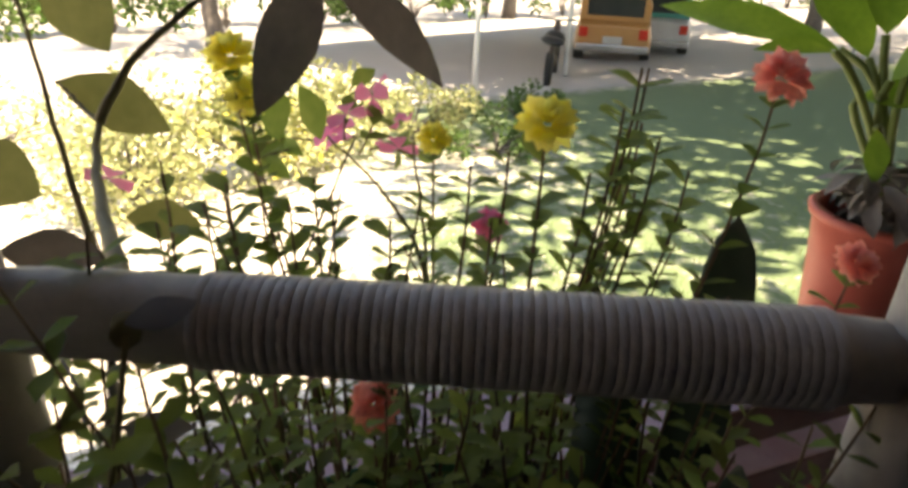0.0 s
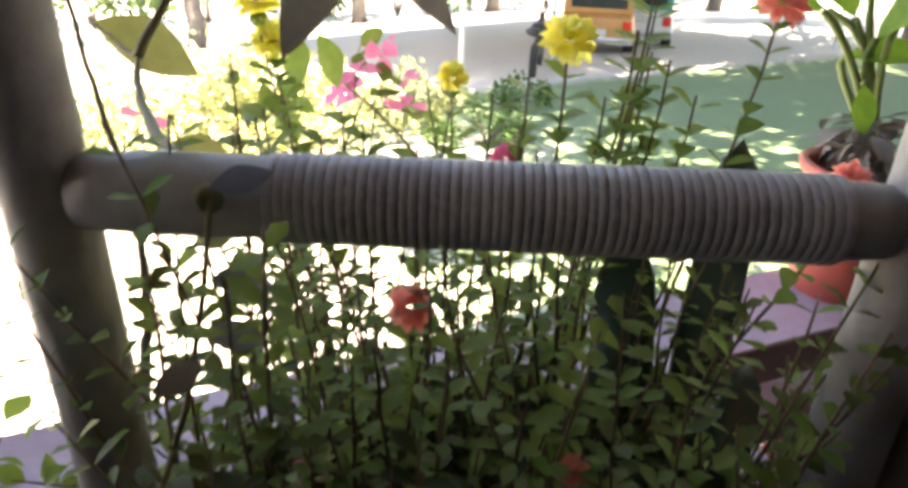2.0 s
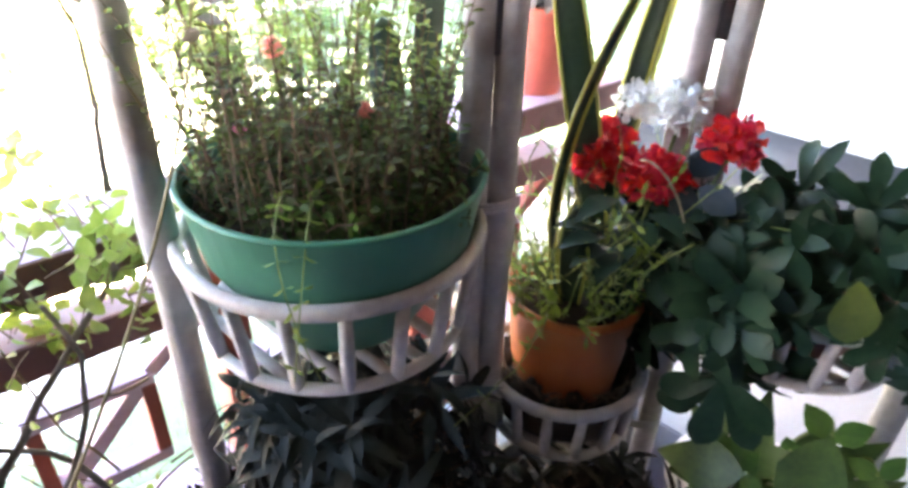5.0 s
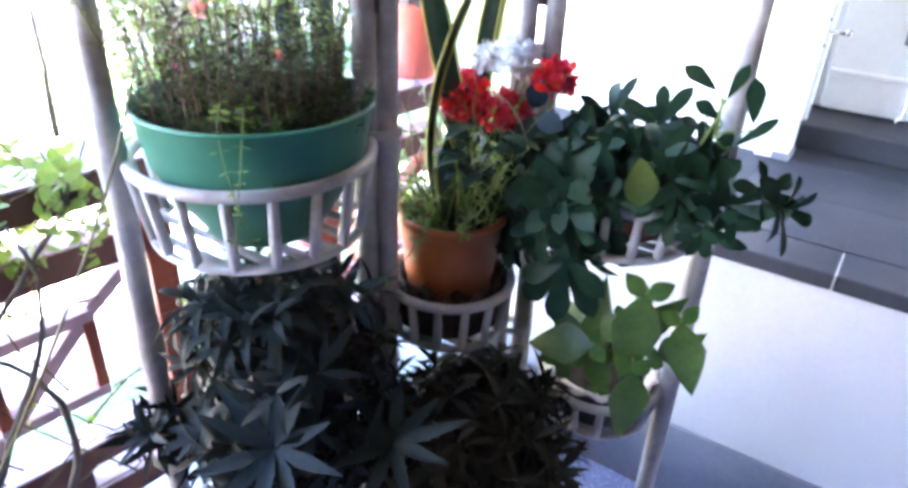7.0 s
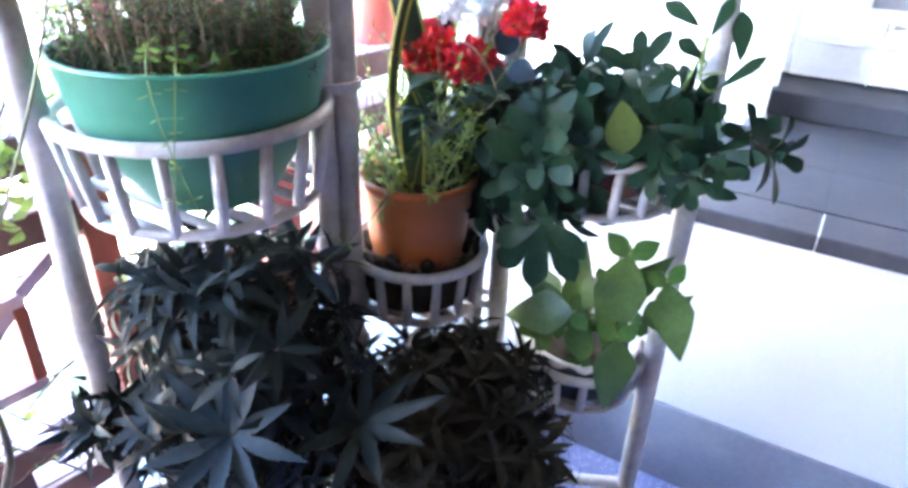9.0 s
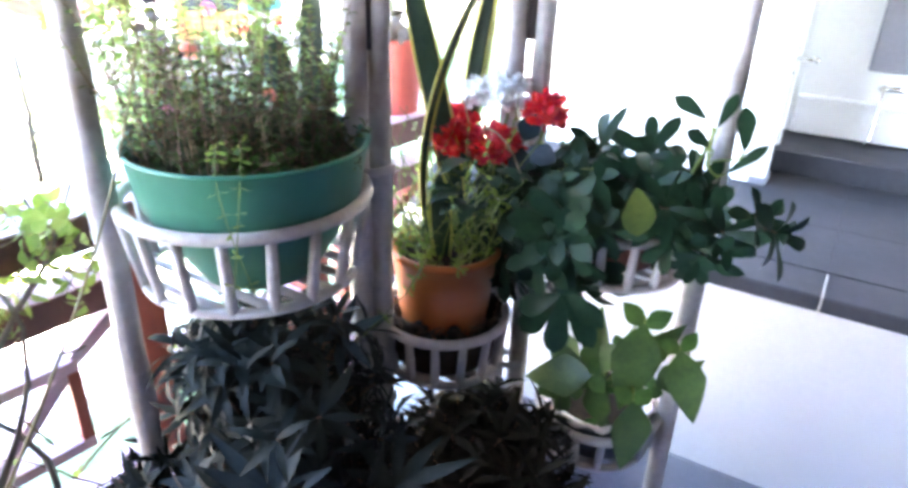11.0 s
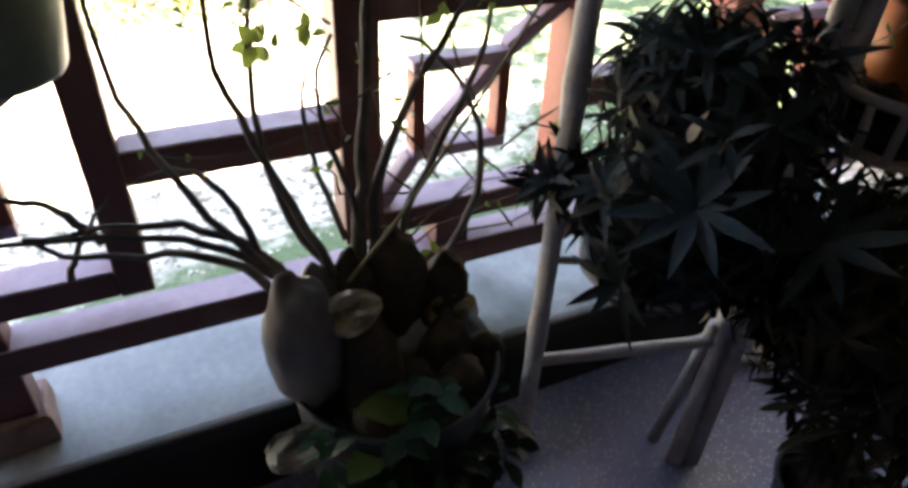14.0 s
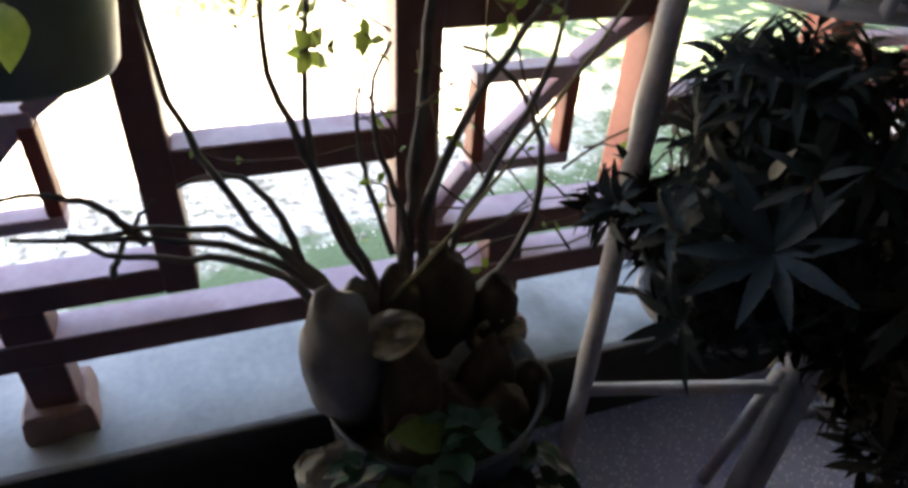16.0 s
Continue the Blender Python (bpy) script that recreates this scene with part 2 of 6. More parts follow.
# ---- mesh building ----
class Shape:
    """Collects vertices and faces for one mesh."""

    def __init__(self):
        self.v, self.f, self.marks = [], [], []

    def box(self, lo, hi, m=None):
        b = len(self.v)
        pts = [Vector((x, y, z)) for x in (lo[0], hi[0]) for y in (lo[1], hi[1]) for z in (lo[2], hi[2])]
        self.v += [m @ p if m else p for p in pts]
        self.f += [tuple(b + i for i in q) for q in ((0, 1, 3, 2), (4, 6, 7, 5), (0, 4, 5, 1), (2, 3, 7, 6), (0, 2, 6, 4), (1, 5, 7, 3))]
        return self

    def tube(self, pts, radii, sides=6, cap=True):
        """A tube through the points; one radius, or one a point."""
        pts = [Vector(p) for p in pts]
        if not isinstance(radii, (list, tuple)):
            radii = [radii] * len(pts)
        b = len(self.v)
        side = None
        for i, p in enumerate(pts):
            d = (pts[min(i + 1, len(pts) - 1)] - pts[max(i - 1, 0)]).normalized()
            if side is None:
                side = d.orthogonal().normalized()
            side = (side - d * side.dot(d)).normalized()
            up = d.cross(side)
            for k in range(sides):
                a = 2 * math.pi * k / sides
                self.v.append(p + (side * math.cos(a) + up * math.sin(a)) * radii[i])
        for i in range(len(pts) - 1):
            for k in range(sides):
                k2 = (k + 1) % sides
                self.f.append((b + i * sides + k, b + i * sides + k2, b + (i + 1) * sides + k2, b + (i + 1) * sides + k))
        if cap:
            self.f.append(tuple(b + k for k in reversed(range(sides))))
            e = b + (len(pts) - 1) * sides
            self.f.append(tuple(e + k for k in range(sides)))
        return self

    def lathe(self, profile, centre=(0, 0, 0), sides=40, wobble=0.0):
        """Turns a profile of (radius, height) about the upright axis."""
        b = len(self.v)
        c = Vector(centre)
        for i, (r, z) in enumerate(profile):
            for k in range(sides):
                a = 2 * math.pi * k / sides
                rr = r * (1 + wobble * math.sin(3 * a + i))
                self.v.append(c + Vector((rr * math.cos(a), rr * math.sin(a), z)))
        for i in range(len(profile) - 1):
            for k in range(sides):
                k2 = (k + 1) % sides
                self.f.append((b + i * sides + k, b + i * sides + k2, b + (i + 1) * sides + k2, b + (i + 1) * sides + k))
        return self

    def ring(self, centre, r, thick, sides=48, tube_sides=8, tall=1.0, start=0.0, sweep=2 * math.pi):
        """A lying ring of round section."""
        b = len(self.v)
        c = Vector(centre)
        full = sweep > 6.28
        n = sides if full else sides + 1
        for i in range(n):
            a = start + sweep * i / sides
            for k in range(tube_sides):
                q = 2 * math.pi * k / tube_sides
                rr = r + thick * math.cos(q)
                self.v.append(c + Vector((rr * math.cos(a), rr * math.sin(a), thick * tall * math.sin(q))))
        for i in range(sides):
            i2 = (i + 1) % n
            for k in range(tube_sides):
                k2 = (k + 1) % tube_sides
                self.f.append((b + i * tube_sides + k, b + i2 * tube_sides + k, b + i2 * tube_sides + k2, b + i * tube_sides + k2))
        return self

    def leaf(self, base, along, up, length, width, bend=0.3, fold=0.25, steps=4, widest=0.4, blunt=1.0):
        """A leaf blade folded along its midrib and bent downwards."""
        b = len(self.v)
        self.marks.append((b, len(self.f)))
        base, d = Vector(base), Vector(along).normalized()
        up = Vector(up)
        up = up - d * up.dot(d)
        if up.length < 1e-4:
            up = d.orthogonal()
        up.normalize()
        s = d.cross(up)
        p, seg = base.copy(), length / steps
        rows = []
        for i in range(steps + 1):
            t = i / steps
            w = width * 0.5 * ((t / widest) ** 0.7 if t < widest else max(0.0, 1 - ((t - widest) / (1 - widest)) ** (1.6 * blunt)))
            if i in (0, steps):
                rows.append([len(self.v)])
                self.v.append(p.copy())
            else:
                rows.append([len(self.v), len(self.v) + 1, len(self.v) + 2])
                lift = up * (w * fold)
                self.v += [p - s * w + lift, p.copy(), p + s * w + lift]
            turn = Matrix.Rotation(-bend / steps, 3, s)
            d, up = turn @ d, turn @ up
            p = p + d * seg
        for r0, r1 in zip(rows, rows[1:]):
            if len(r0) == 1:
                self.f += [(r0[0], r1[1], r1[0]), (r0[0], r1[2], r1[1])]
            elif len(r1) == 1:
                self.f += [(r0[0], r0[1], r1[0]), (r0[1], r0[2], r1[0])]
            else:
                self.f += [(r0[0], r0[1], r1[1], r1[0]), (r0[1], r0[2], r1[2], r1[1])]
        return p

    def sphere(self, centre, r, stretch=(1, 1, 1), rings=6, sides=10, rough=0.0):
        c = Vector(centre)
        b = len(self.v)
        for i in range(rings + 1):
            th = math.pi * i / rings
            for k in range(sides):
                a = 2 * math.pi * k / sides
                q = Vector((math.sin(th) * math.cos(a), math.sin(th) * math.sin(a), math.cos(th)))
                q *= r * (1 + rough * noise.noise(q * 2.3 + c * 9))
                self.v.append(c + Vector((q.x * stretch[0], q.y * stretch[1], q.z * stretch[2])))
        for i in range(rings):
            for k in range(sides):
                k2 = (k + 1) % sides
                self.f.append((b + i * sides + k, b + (i + 1) * sides + k, b + (i + 1) * sides + k2, b + i * sides + k2))
        return self

    def mesh(self, name, smooth=True):
        me = bpy.data.meshes.new(name)
        me.from_pydata([tuple(p) for p in self.v], [], self.f)
        me.update()
        if smooth:
            me.polygons.foreach_set("use_smooth", [True] * len(me.polygons))
        return me


def thing(name, label, category, group="", kind="", at=(0, 0, 0)):
    """An empty at a thing's base, to carry its parts."""
    ob = new(name)
    ob.empty_display_size = 0.05
    ob.location = at
    return tagged(ob, label, category, group, kind)


def part(name, shape, material, parent=None, label="", smooth=True, bevel=0.0, solid=0.0, kind=""):
    """One mesh object, its vertices given in the world; under a thing or a part when one is given."""
    ob = new(name, shape.mesh(name, smooth))
    ob.data.materials.append(material)
    if parent:
        ob.parent = parent
        root = parent
        shift = Vector((0, 0, 0))
        while root:
            shift += root.location
            root = root.parent
        ob.location = -shift
    if solid:
        mod = ob.modifiers.new("solid", "SOLIDIFY")
        mod.thickness, mod.offset = solid, -1
    if bevel:
        mod = ob.modifiers.new("bevel", "BEVEL")
        mod.width, mod.segments, mod.limit_method = bevel, 2, "ANGLE"
    return tagged(ob, label, kind=kind)


def leaf_parts(shape, material, parent, near, limit=300, mass="leaf_mass"):
    """Each leaf nearest to a place as a part of its own; those past the limit stay joined."""
    n = len(shape.marks)
    ends = shape.marks[1:] + [(len(shape.v), len(shape.f))]
    near = Vector(near)
    order = sorted(range(n), key=lambda k: (shape.v[shape.marks[k][0]] - near).length)
    single = set(order[:limit])
    rest = Shape()
    for k in range(n):
        (v0, f0), (v1, f1) = shape.marks[k], ends[k]
        into = Shape() if k in single else rest
        b = len(into.v) - v0
        into.v += shape.v[v0:v1]
        into.f += [tuple(i + b for i in face) for face in shape.f[f0:f1]]
        if k in single:
            part("leaf", into, material, parent)
    if rest.v:
        part(mass, rest, material, parent, kind="stuff")


def setting(name, shape, material, label, category, smooth=False, bevel=0.0):
    return tagged(part(name, shape, material, smooth=smooth, bevel=bevel), label, category, kind="structure")


rng = random.Random(4)


def jitter(v, s):
    return Vector(v) + Vector((rng.uniform(-s, s), rng.uniform(-s, s), rng.uniform(-s, s)))


def sphere_dir():
    z, a = rng.uniform(-1, 1), rng.uniform(0, 2 * math.pi)
    r = math.sqrt(1 - z * z)
    return Vector((r * math.cos(a), r * math.sin(a), z))


# for added unseen walls, dark so that they bounce little light
DIM_WALL = mat("dark low-bounce wall", (0.03, 0.022, 0.018), (0.05, 0.038, 0.03), 0.7, 4)

LEAN = 0.1                                     # the balustrade and its kerb stand turned against the house


def edge_x(y, off):
    """The x of a line that runs along the balustrade, off metres inside its inner face."""
    return 0.02 + off + LEAN * (y + 1.4)


# ---- the porch: floor, kerb, house wall, ceiling ----
setting("floor", Shape().box((-0.16, -3.1, -0.335), (3.4, 0.0, -0.215)), TERRAZZO, "speckled blue grey terrazzo porch floor, its blue raised for reflected sky", "floor")
plinth_shape = Shape().box((-0.2, -3.1, -1.6), (-0.16, 1.9, 0.085))
for v in plinth_shape.v:
    v.x += LEAN * (v.y + 1.4) - 0.03
setting("porch_plinth", plinth_shape, CONCRETE, "grey concrete side of the raised porch", "plinth")
kerb_shape = Shape().box((-0.16, -3.1, 0.055), (0.1, -0.014, 0.1))
face_shape = Shape().box((0.0, -3.1, 0.05), (1.0, -0.014, 0.092))
back_shape = Shape().box((-0.16, -3.1, -0.215), (0.1, -0.014, 0.055))
for v in kerb_shape.v:
    v.x = edge_x(v.y, 0.086 if v.x > 0 else -0.2)
for v in face_shape.v:
    v.x = edge_x(v.y, 0.089 if v.x > 0.5 else 0.08)
for v in back_shape.v:
    v.x = edge_x(v.y, 0.015 if v.x > 0 else -0.2)
setting("kerb", kerb_shape, CONCRETE, "pale concrete ledge under the wooden balustrade", "kerb", bevel=0.012)
# strip and wall under the ledge carry that shade in their colour
setting("kerb_edge", face_shape, KERB_FACE, "front edge of the ledge, coloured dark for shade", "kerb")
setting("kerb_wall", back_shape, KERB_FACE, "low wall recessed under the ledge, coloured dark for shade", "wall")
setting("wall_north", Shape().box((-0.1, 0.74, 0.625), (0.742, 0.9, 2.6)), WHITE, "white painted house wall beside the porch", "wall")
setting("riser_wall", Shape().box((-0.1, 0.0, -0.3), (3.4, 0.12, 0.59)), RISER, "white painted riser below the raised entrance floor", "wall")
setting("baseboard", Shape().box((-0.1, -0.012, -0.215), (3.4, 0.0, 0.045)), GREY_BOARD, "grey painted skirting at the foot of the white wall", "baseboard", bevel=0.003)
# two unseen walls added to close the porch and keep it dim
setting("wall_east", Shape().box((3.4, -3.1, -0.33), (3.55, 0.12, 2.6)), DIM_WALL, "plain dark wall added unseen behind the porch to cut bounced light", "wall")
setting("wall_south", Shape().box((-0.16, -3.25, -0.33), (3.55, -3.1, 2.6)), DIM_WALL, "plain dark end wall added unseen to block light from the south", "wall")
# unseen; its reach keeps sun out and its dark tone cuts bounce
setting("ceiling", Shape().box((-0.6, -3.4, 2.6), (3.55, 0.12, 2.68)).box((-0.6, 0.12, 2.6), (5.2, 2.2, 2.68)), CEILING, "unseen porch ceiling, dark to cut bounced light", "ceiling")
setting("entrance_wall", Shape().box((0.79, 1.16, 0.7), (3.4, 1.3, 2.6)), WHITE, "white wall at the back of the entrance", "wall")
# unseen, added to keep the eastern opening's light off the plant stand
setting("partition", Shape().box((1.6, 0.14, 0.628), (3.55, 0.26, 2.6)), DIM_WALL, "dark partition added unseen to block light from the entrance opening", "wall")
setting("recess_wall", Shape().box((0.66, 0.9, 0.625), (0.79, 1.75, 2.6)), WHITE, "white side wall of the entrance recess", "wall")

# raised entrance floor of grey tiles with pale joints
entrance = thing("entrance_floor", "raised entrance floor of dark grey tiles with pale joints", "floor", kind="structure")
part("bed", Shape().box((-0.1, 0.12, 0.4), (3.4, 1.62, 0.613)).box((-0.1, 0.0, 0.59), (3.4, 0.12, 0.613)), GROUT, entrance, smooth=False)
for i in range(-3, 7):
    for j in range(4):
        if i < 0 and j > 1:
            continue
        x0, y0 = 0.78 + i * 0.302, 0.135 + j * 0.302
        part("tile", Shape().box((x0, y0, 0.611), (x0 + 0.3008, y0 + 0.3008, 0.625)), GREY_TILE, entrance, smooth=False)
    part("edge_tile", Shape().box((0.78 + i * 0.302, -0.012, 0.585), (0.78 + i * 0.302 + 0.3005, 0.1335, 0.625)), GREY_TILE, entrance, "rounded grey edge tile", smooth=False, bevel=0.006)
part("joint", Shape().box((1.0802, -0.0135, 0.584), (1.0838, 0.12, 0.6262)), mat("pale joint filler", (0.45, 0.44, 0.42), (0.6, 0.58, 0.56), 0.8), entrance, "pale filler in a tile joint", smooth=False)
setting("door_step", Shape().box((0.795, 0.87, 0.625), (3.4, 1.62, 0.705)), GREY_TILE, "grey tiled step in front of the door", "step", bevel=0.006)

post = thing("door_post", "white painted square post at the entrance corner", "post", at=(0.792, 0.75, 0.625))
part("shaft", Shape().box((0.742, 0.7, 0.625), (0.842, 0.79, 2.6)), WHITE_GLOSS, post, smooth=False, bevel=0.004)
part("jamb", Shape().box((0.742, 0.9, 0.625), (0.827, 0.96, 2.6)).box((0.742, 0.79, 0.625), (0.812, 0.9, 2.6)), WHITE_GLOSS, post, smooth=False, bevel=0.003)
part("stop_bead", Shape().box((0.827, 0.925, 0.625), (0.842, 0.96, 2.6)), WHITE_GLOSS, post, smooth=False, bevel=0.003)
part("foot_block", Shape().box((0.794, 0.694, 0.625), (0.848, 0.796, 0.65)), GREY_BOARD, post, "grey painted foot of the post", smooth=False, bevel=0.003)
part("bolt", Shape().tube([(0.842, 0.87, 1.0), (0.892, 0.86, 1.003)], 0.006, 8).sphere((0.895, 0.86, 1.003), 0.011), CHROME, post, "small chrome bolt")
for z in (0.95, 1.03, 1.75):
    part("screw", Shape().sphere((0.830, 0.91, z), 0.006), DARK_GAP, post, "dark screw head")

door = thing("door_1", "white panelled door at the back of the entrance", "door", kind="structure", at=(1.3, 1.13, 0.7))
part("leaf", Shape().box((0.85, 1.125, 0.712), (1.77, 1.158, 2.58)), WHITE_GLOSS, door, smooth=False, bevel=0.003)
part("kick_rail", Shape().box((0.85, 1.112, 0.712), (1.77, 1.127, 0.83)), WHITE_GLOSS, door, smooth=False, bevel=0.004)
part("ledge", Shape().box((0.85, 1.1, 0.83), (1.77, 1.13, 0.848)), WHITE_GLOSS, door, smooth=False, bevel=0.004)
for x0 in (1.04, 1.4):
    part("panel", Shape().box((x0, 1.117, 0.95), (x0 + 0.3, 1.129, 1.6)), GREY_BOARD, door, "grey recessed panel", smooth=False, bevel=0.006)
    part("panel", Shape().box((x0, 1.117, 1.7), (x0 + 0.3, 1.129, 2.45)), WHITE_GLOSS, door, smooth=False, bevel=0.006)
part("drop_bolt", Shape().tube([(1.1, 1.095, 0.915), (1.1, 1.095, 0.725), (1.09, 1.08, 0.709)], 0.0055, 8).tube([(1.085, 1.1, 0.9), (1.16, 1.1, 0.905)], 0.009, 8), CHROME, door, "chrome drop bolt with its keep")
part("door_handle", Shape().tube([(1.7, 1.11, 1.68), (1.7, 1.07, 1.68), (1.62, 1.07, 1.68)], 0.009, 8), CHROME, door, "chrome lever handle")

# ---- balustrade ----
rail = thing("balustrade", "brown painted wooden balustrade, upper faces worn and coloured mauve for sky light", "balustrade", kind="structure", at=(0, -1.4, 0.1))
rail.rotation_euler = (0, 0, -LEAN)


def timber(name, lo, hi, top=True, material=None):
    """A member of the balustrade with a mauve strip along its upper face, coloured for sky light."""
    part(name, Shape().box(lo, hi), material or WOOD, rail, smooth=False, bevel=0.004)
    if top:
        part("skylit_top", Shape().box((lo[0] + 0.002, lo[1] + 0.002, hi[2] - 0.001), (hi[0] - 0.002, hi[1] - 0.002, hi[2] + 0.003)), WOOD_TOP, rail, smooth=False)


XI, XO = 0.02, -0.05
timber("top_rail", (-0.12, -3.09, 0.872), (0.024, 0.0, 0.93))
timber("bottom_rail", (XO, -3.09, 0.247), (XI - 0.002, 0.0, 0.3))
PERIOD = 0.8
for k in range(-1, 2):
    # an open bay between two posts, then a panel up to the next bay
    pa, pl = -1.377 - k * PERIOD, -1.764 - k * PERIOD
    red = WOOD_RED if k < 0 else None
    timber("post", (XO, pa - 0.036, 0.358), (XI, pa + 0.036, 0.825), material=red)
    timber("post", (XO, pl - 0.026, 0.358), (XI, pl + 0.026, 0.872), top=False, material=red)
    timber("cross_rail", (XO + 0.004, pl + 0.026, 0.551), (XI - 0.004, pa - 0.036, 0.607))
    e = pl + PERIOD - 0.026
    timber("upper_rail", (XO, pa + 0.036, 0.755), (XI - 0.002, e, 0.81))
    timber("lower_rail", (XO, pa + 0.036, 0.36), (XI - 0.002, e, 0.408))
    timber("foot", (XO + 0.005, pa + 0.142, 0.1), (XI - 0.005, pa + 0.212, 0.36), top=False)
    # fretwork square with its diagonals
    cy, cz, h, th = pa + 0.19, 0.588, 0.092, 0.022
    x0, x1 = XO + 0.015, XI - 0.015
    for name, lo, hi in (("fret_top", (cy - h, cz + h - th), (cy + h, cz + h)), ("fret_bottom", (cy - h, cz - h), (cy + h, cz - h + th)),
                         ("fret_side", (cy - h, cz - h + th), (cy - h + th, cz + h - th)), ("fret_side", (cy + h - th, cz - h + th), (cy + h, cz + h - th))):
        # flat fret bars take the sky-lit mauve on every face
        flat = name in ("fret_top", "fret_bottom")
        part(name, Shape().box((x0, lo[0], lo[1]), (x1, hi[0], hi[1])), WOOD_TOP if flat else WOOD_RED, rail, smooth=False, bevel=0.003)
    for (ya, za), (yb, zb) in (((cy + h, cz + h), (e, 0.755)), ((cy - h, cz - h), (pa + 0.036, 0.408)), ((cy - h + th, cz - h + th), (cy + h - th, cz + h - th))):
        d = Vector((0, yb - ya, zb - za))
        m = Matrix.Translation((0, ya, za)) @ Matrix.Rotation(math.atan2(d.z, d.y), 4, "X")
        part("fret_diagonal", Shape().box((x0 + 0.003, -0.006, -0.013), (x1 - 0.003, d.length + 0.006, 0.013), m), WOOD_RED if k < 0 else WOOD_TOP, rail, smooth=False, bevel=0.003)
PINK_CONCRETE = mat("pink concrete", (0.2, 0.12, 0.12), (0.3, 0.2, 0.19), 0.8, 20, 0.8)
for y in (-2.0, -1.2):
    cx_ = edge_x(y, -0.035)
    block = thing("footing", "rough pink concrete footing block on the kerb", "footing", "footings", at=(cx_, y, 0.1))
    lump = Shape()
    for zz, grow in ((0.1, 0.004), (0.12, 0.003), (0.15, 0.0), (0.156, -0.005)):
        for q in range(24):
            a = 2 * math.pi * q / 24
            u, w = math.cos(a), math.sin(a)
            k = 1 / max(abs(u), abs(w))
            lump.v.append(Vector((cx_ + u * k * (0.052 + grow + 0.002 * math.sin(5 * a + zz * 90)), y + w * k * (0.052 + grow + 0.002 * math.cos(4 * a + zz * 70)), zz)))
    for i in range(3):
        for q in range(24):
            lump.f.append((i * 24 + q, i * 24 + (q + 1) % 24, i * 24 + 24 + (q + 1) % 24, i * 24 + 24 + q))
    lump.f.append(tuple(72 + q for q in range(24)))
    part("block", lump, PINK_CONCRETE, block, smooth=False)

# ---- rattan plant stand ----
L1, M1, M2, T1, T2, R1 = (0.218, -1.109), (0.4015, -0.7955), (0.4215, -0.7645), (0.535, -0.54), (0.575, -0.515), (0.875, -0.452)
BAR_Z, LEG_R, LEG_TOP = 1.284, 0.0185, 1.6
stand = thing("plant_stand", "tall grey painted rattan plant stand with round slatted baskets", "plant stand", at=(0.5, -0.75, -0.215))


def pole(name, a, b, r, bulges=(), sides=14, label="", taper=0.0):
    """A cane with slightly swollen joints."""
    a, b = Vector(a), Vector(b)
    pts, radii = [], []
    n = 28
    for i in range(n + 1):
        t = i / n
        p = a.lerp(b, t)
        rr = r * (1 + 0.03 * math.sin(9 * t + a.x * 40))
        for q in bulges:
            rr += r * 0.16 * math.exp(-((t - q) / 0.012) ** 2)
        end = min(t, 1 - t)
        if taper and end < 0.08:
            rr *= 1 - taper * (1 - end / 0.08)
        pts.append(p)
        radii.append(rr)
    return part(name, Shape().tube(pts, radii, sides), RATTAN, stand, label)


for (x, y), bul in ((L1, (0.21, 0.5, 0.68)), (M1, (0.25, 0.6)), (M2, (0.3, 0.64)), (T1, (0.2, 0.55)), (T2, (0.33, 0.7)), (R1, (0.27, 0.6))):
    pole("leg", (x, y, -0.215), (x, y, LEG_TOP), LEG_R, bul)
for a, b in ((L1, M1), (M2, T1), (T2, R1)):
    da = (Vector((*b, 0)) - Vector((*a, 0))).normalized() * 0.016
    pole("top_bar", Vector((*a, BAR_Z)) + da, Vector((*b, BAR_Z)) - da, 0.018, taper=0.12)
    pole("low_bar", (*a, 0.095), (*b, 0.165), 0.013)
pole("brace", (0.392, -0.812, 0.21), (0.335, -0.8, -0.215), 0.0135)
# cane binding wound round the first bar
wrap = Shape()
va, vb = Vector((*L1, BAR_Z)), Vector((*M1, BAR_Z))
axis = (vb - va).normalized()
for i in range(56):
    t = 0.27 + 0.62 * i / 55 + 0.0012 * math.sin(i * 2.1)
    p = va.lerp(vb, t)
    wrap.tube([p - axis * 0.0022, p - axis * 0.0019, p + axis * 0.0019, p + axis * 0.0022], [0.0186, 0.0189, 0.0189, 0.0186], 14, cap=False)
part("binding", wrap, BINDING, stand, "cane binding wound round the bar")
for a, b in ((M1, M2), (T1, T2)):
    mx, my = (a[0] + b[0]) / 2, (a[1] + b[1]) / 2
    part("peg", Shape().tube([(mx, my, 1.19), (mx, my, 1.42)], 0.011, 8), DARK_GAP, stand, "dark wooden spacer between paired legs")
    for z in (1.0, 0.55):
        lash = Shape()
        for i in range(3):
            zz = z + i * 0.005
            d = (Vector((*b, 0)) - Vector((*a, 0))).normalized()
            s = Vector((-d.y, d.x, 0))
            loop = [Vector((mx, my, zz)) + d * (0.042 * math.cos(q)) + s * (0.023 * math.sin(q)) for q in [2 * math.pi * k / 16 for k in range(17)]]
            lash.tube(loop, 0.003, 5)
        part("lashing", lash, BINDING, stand, "cane lashing round paired legs")


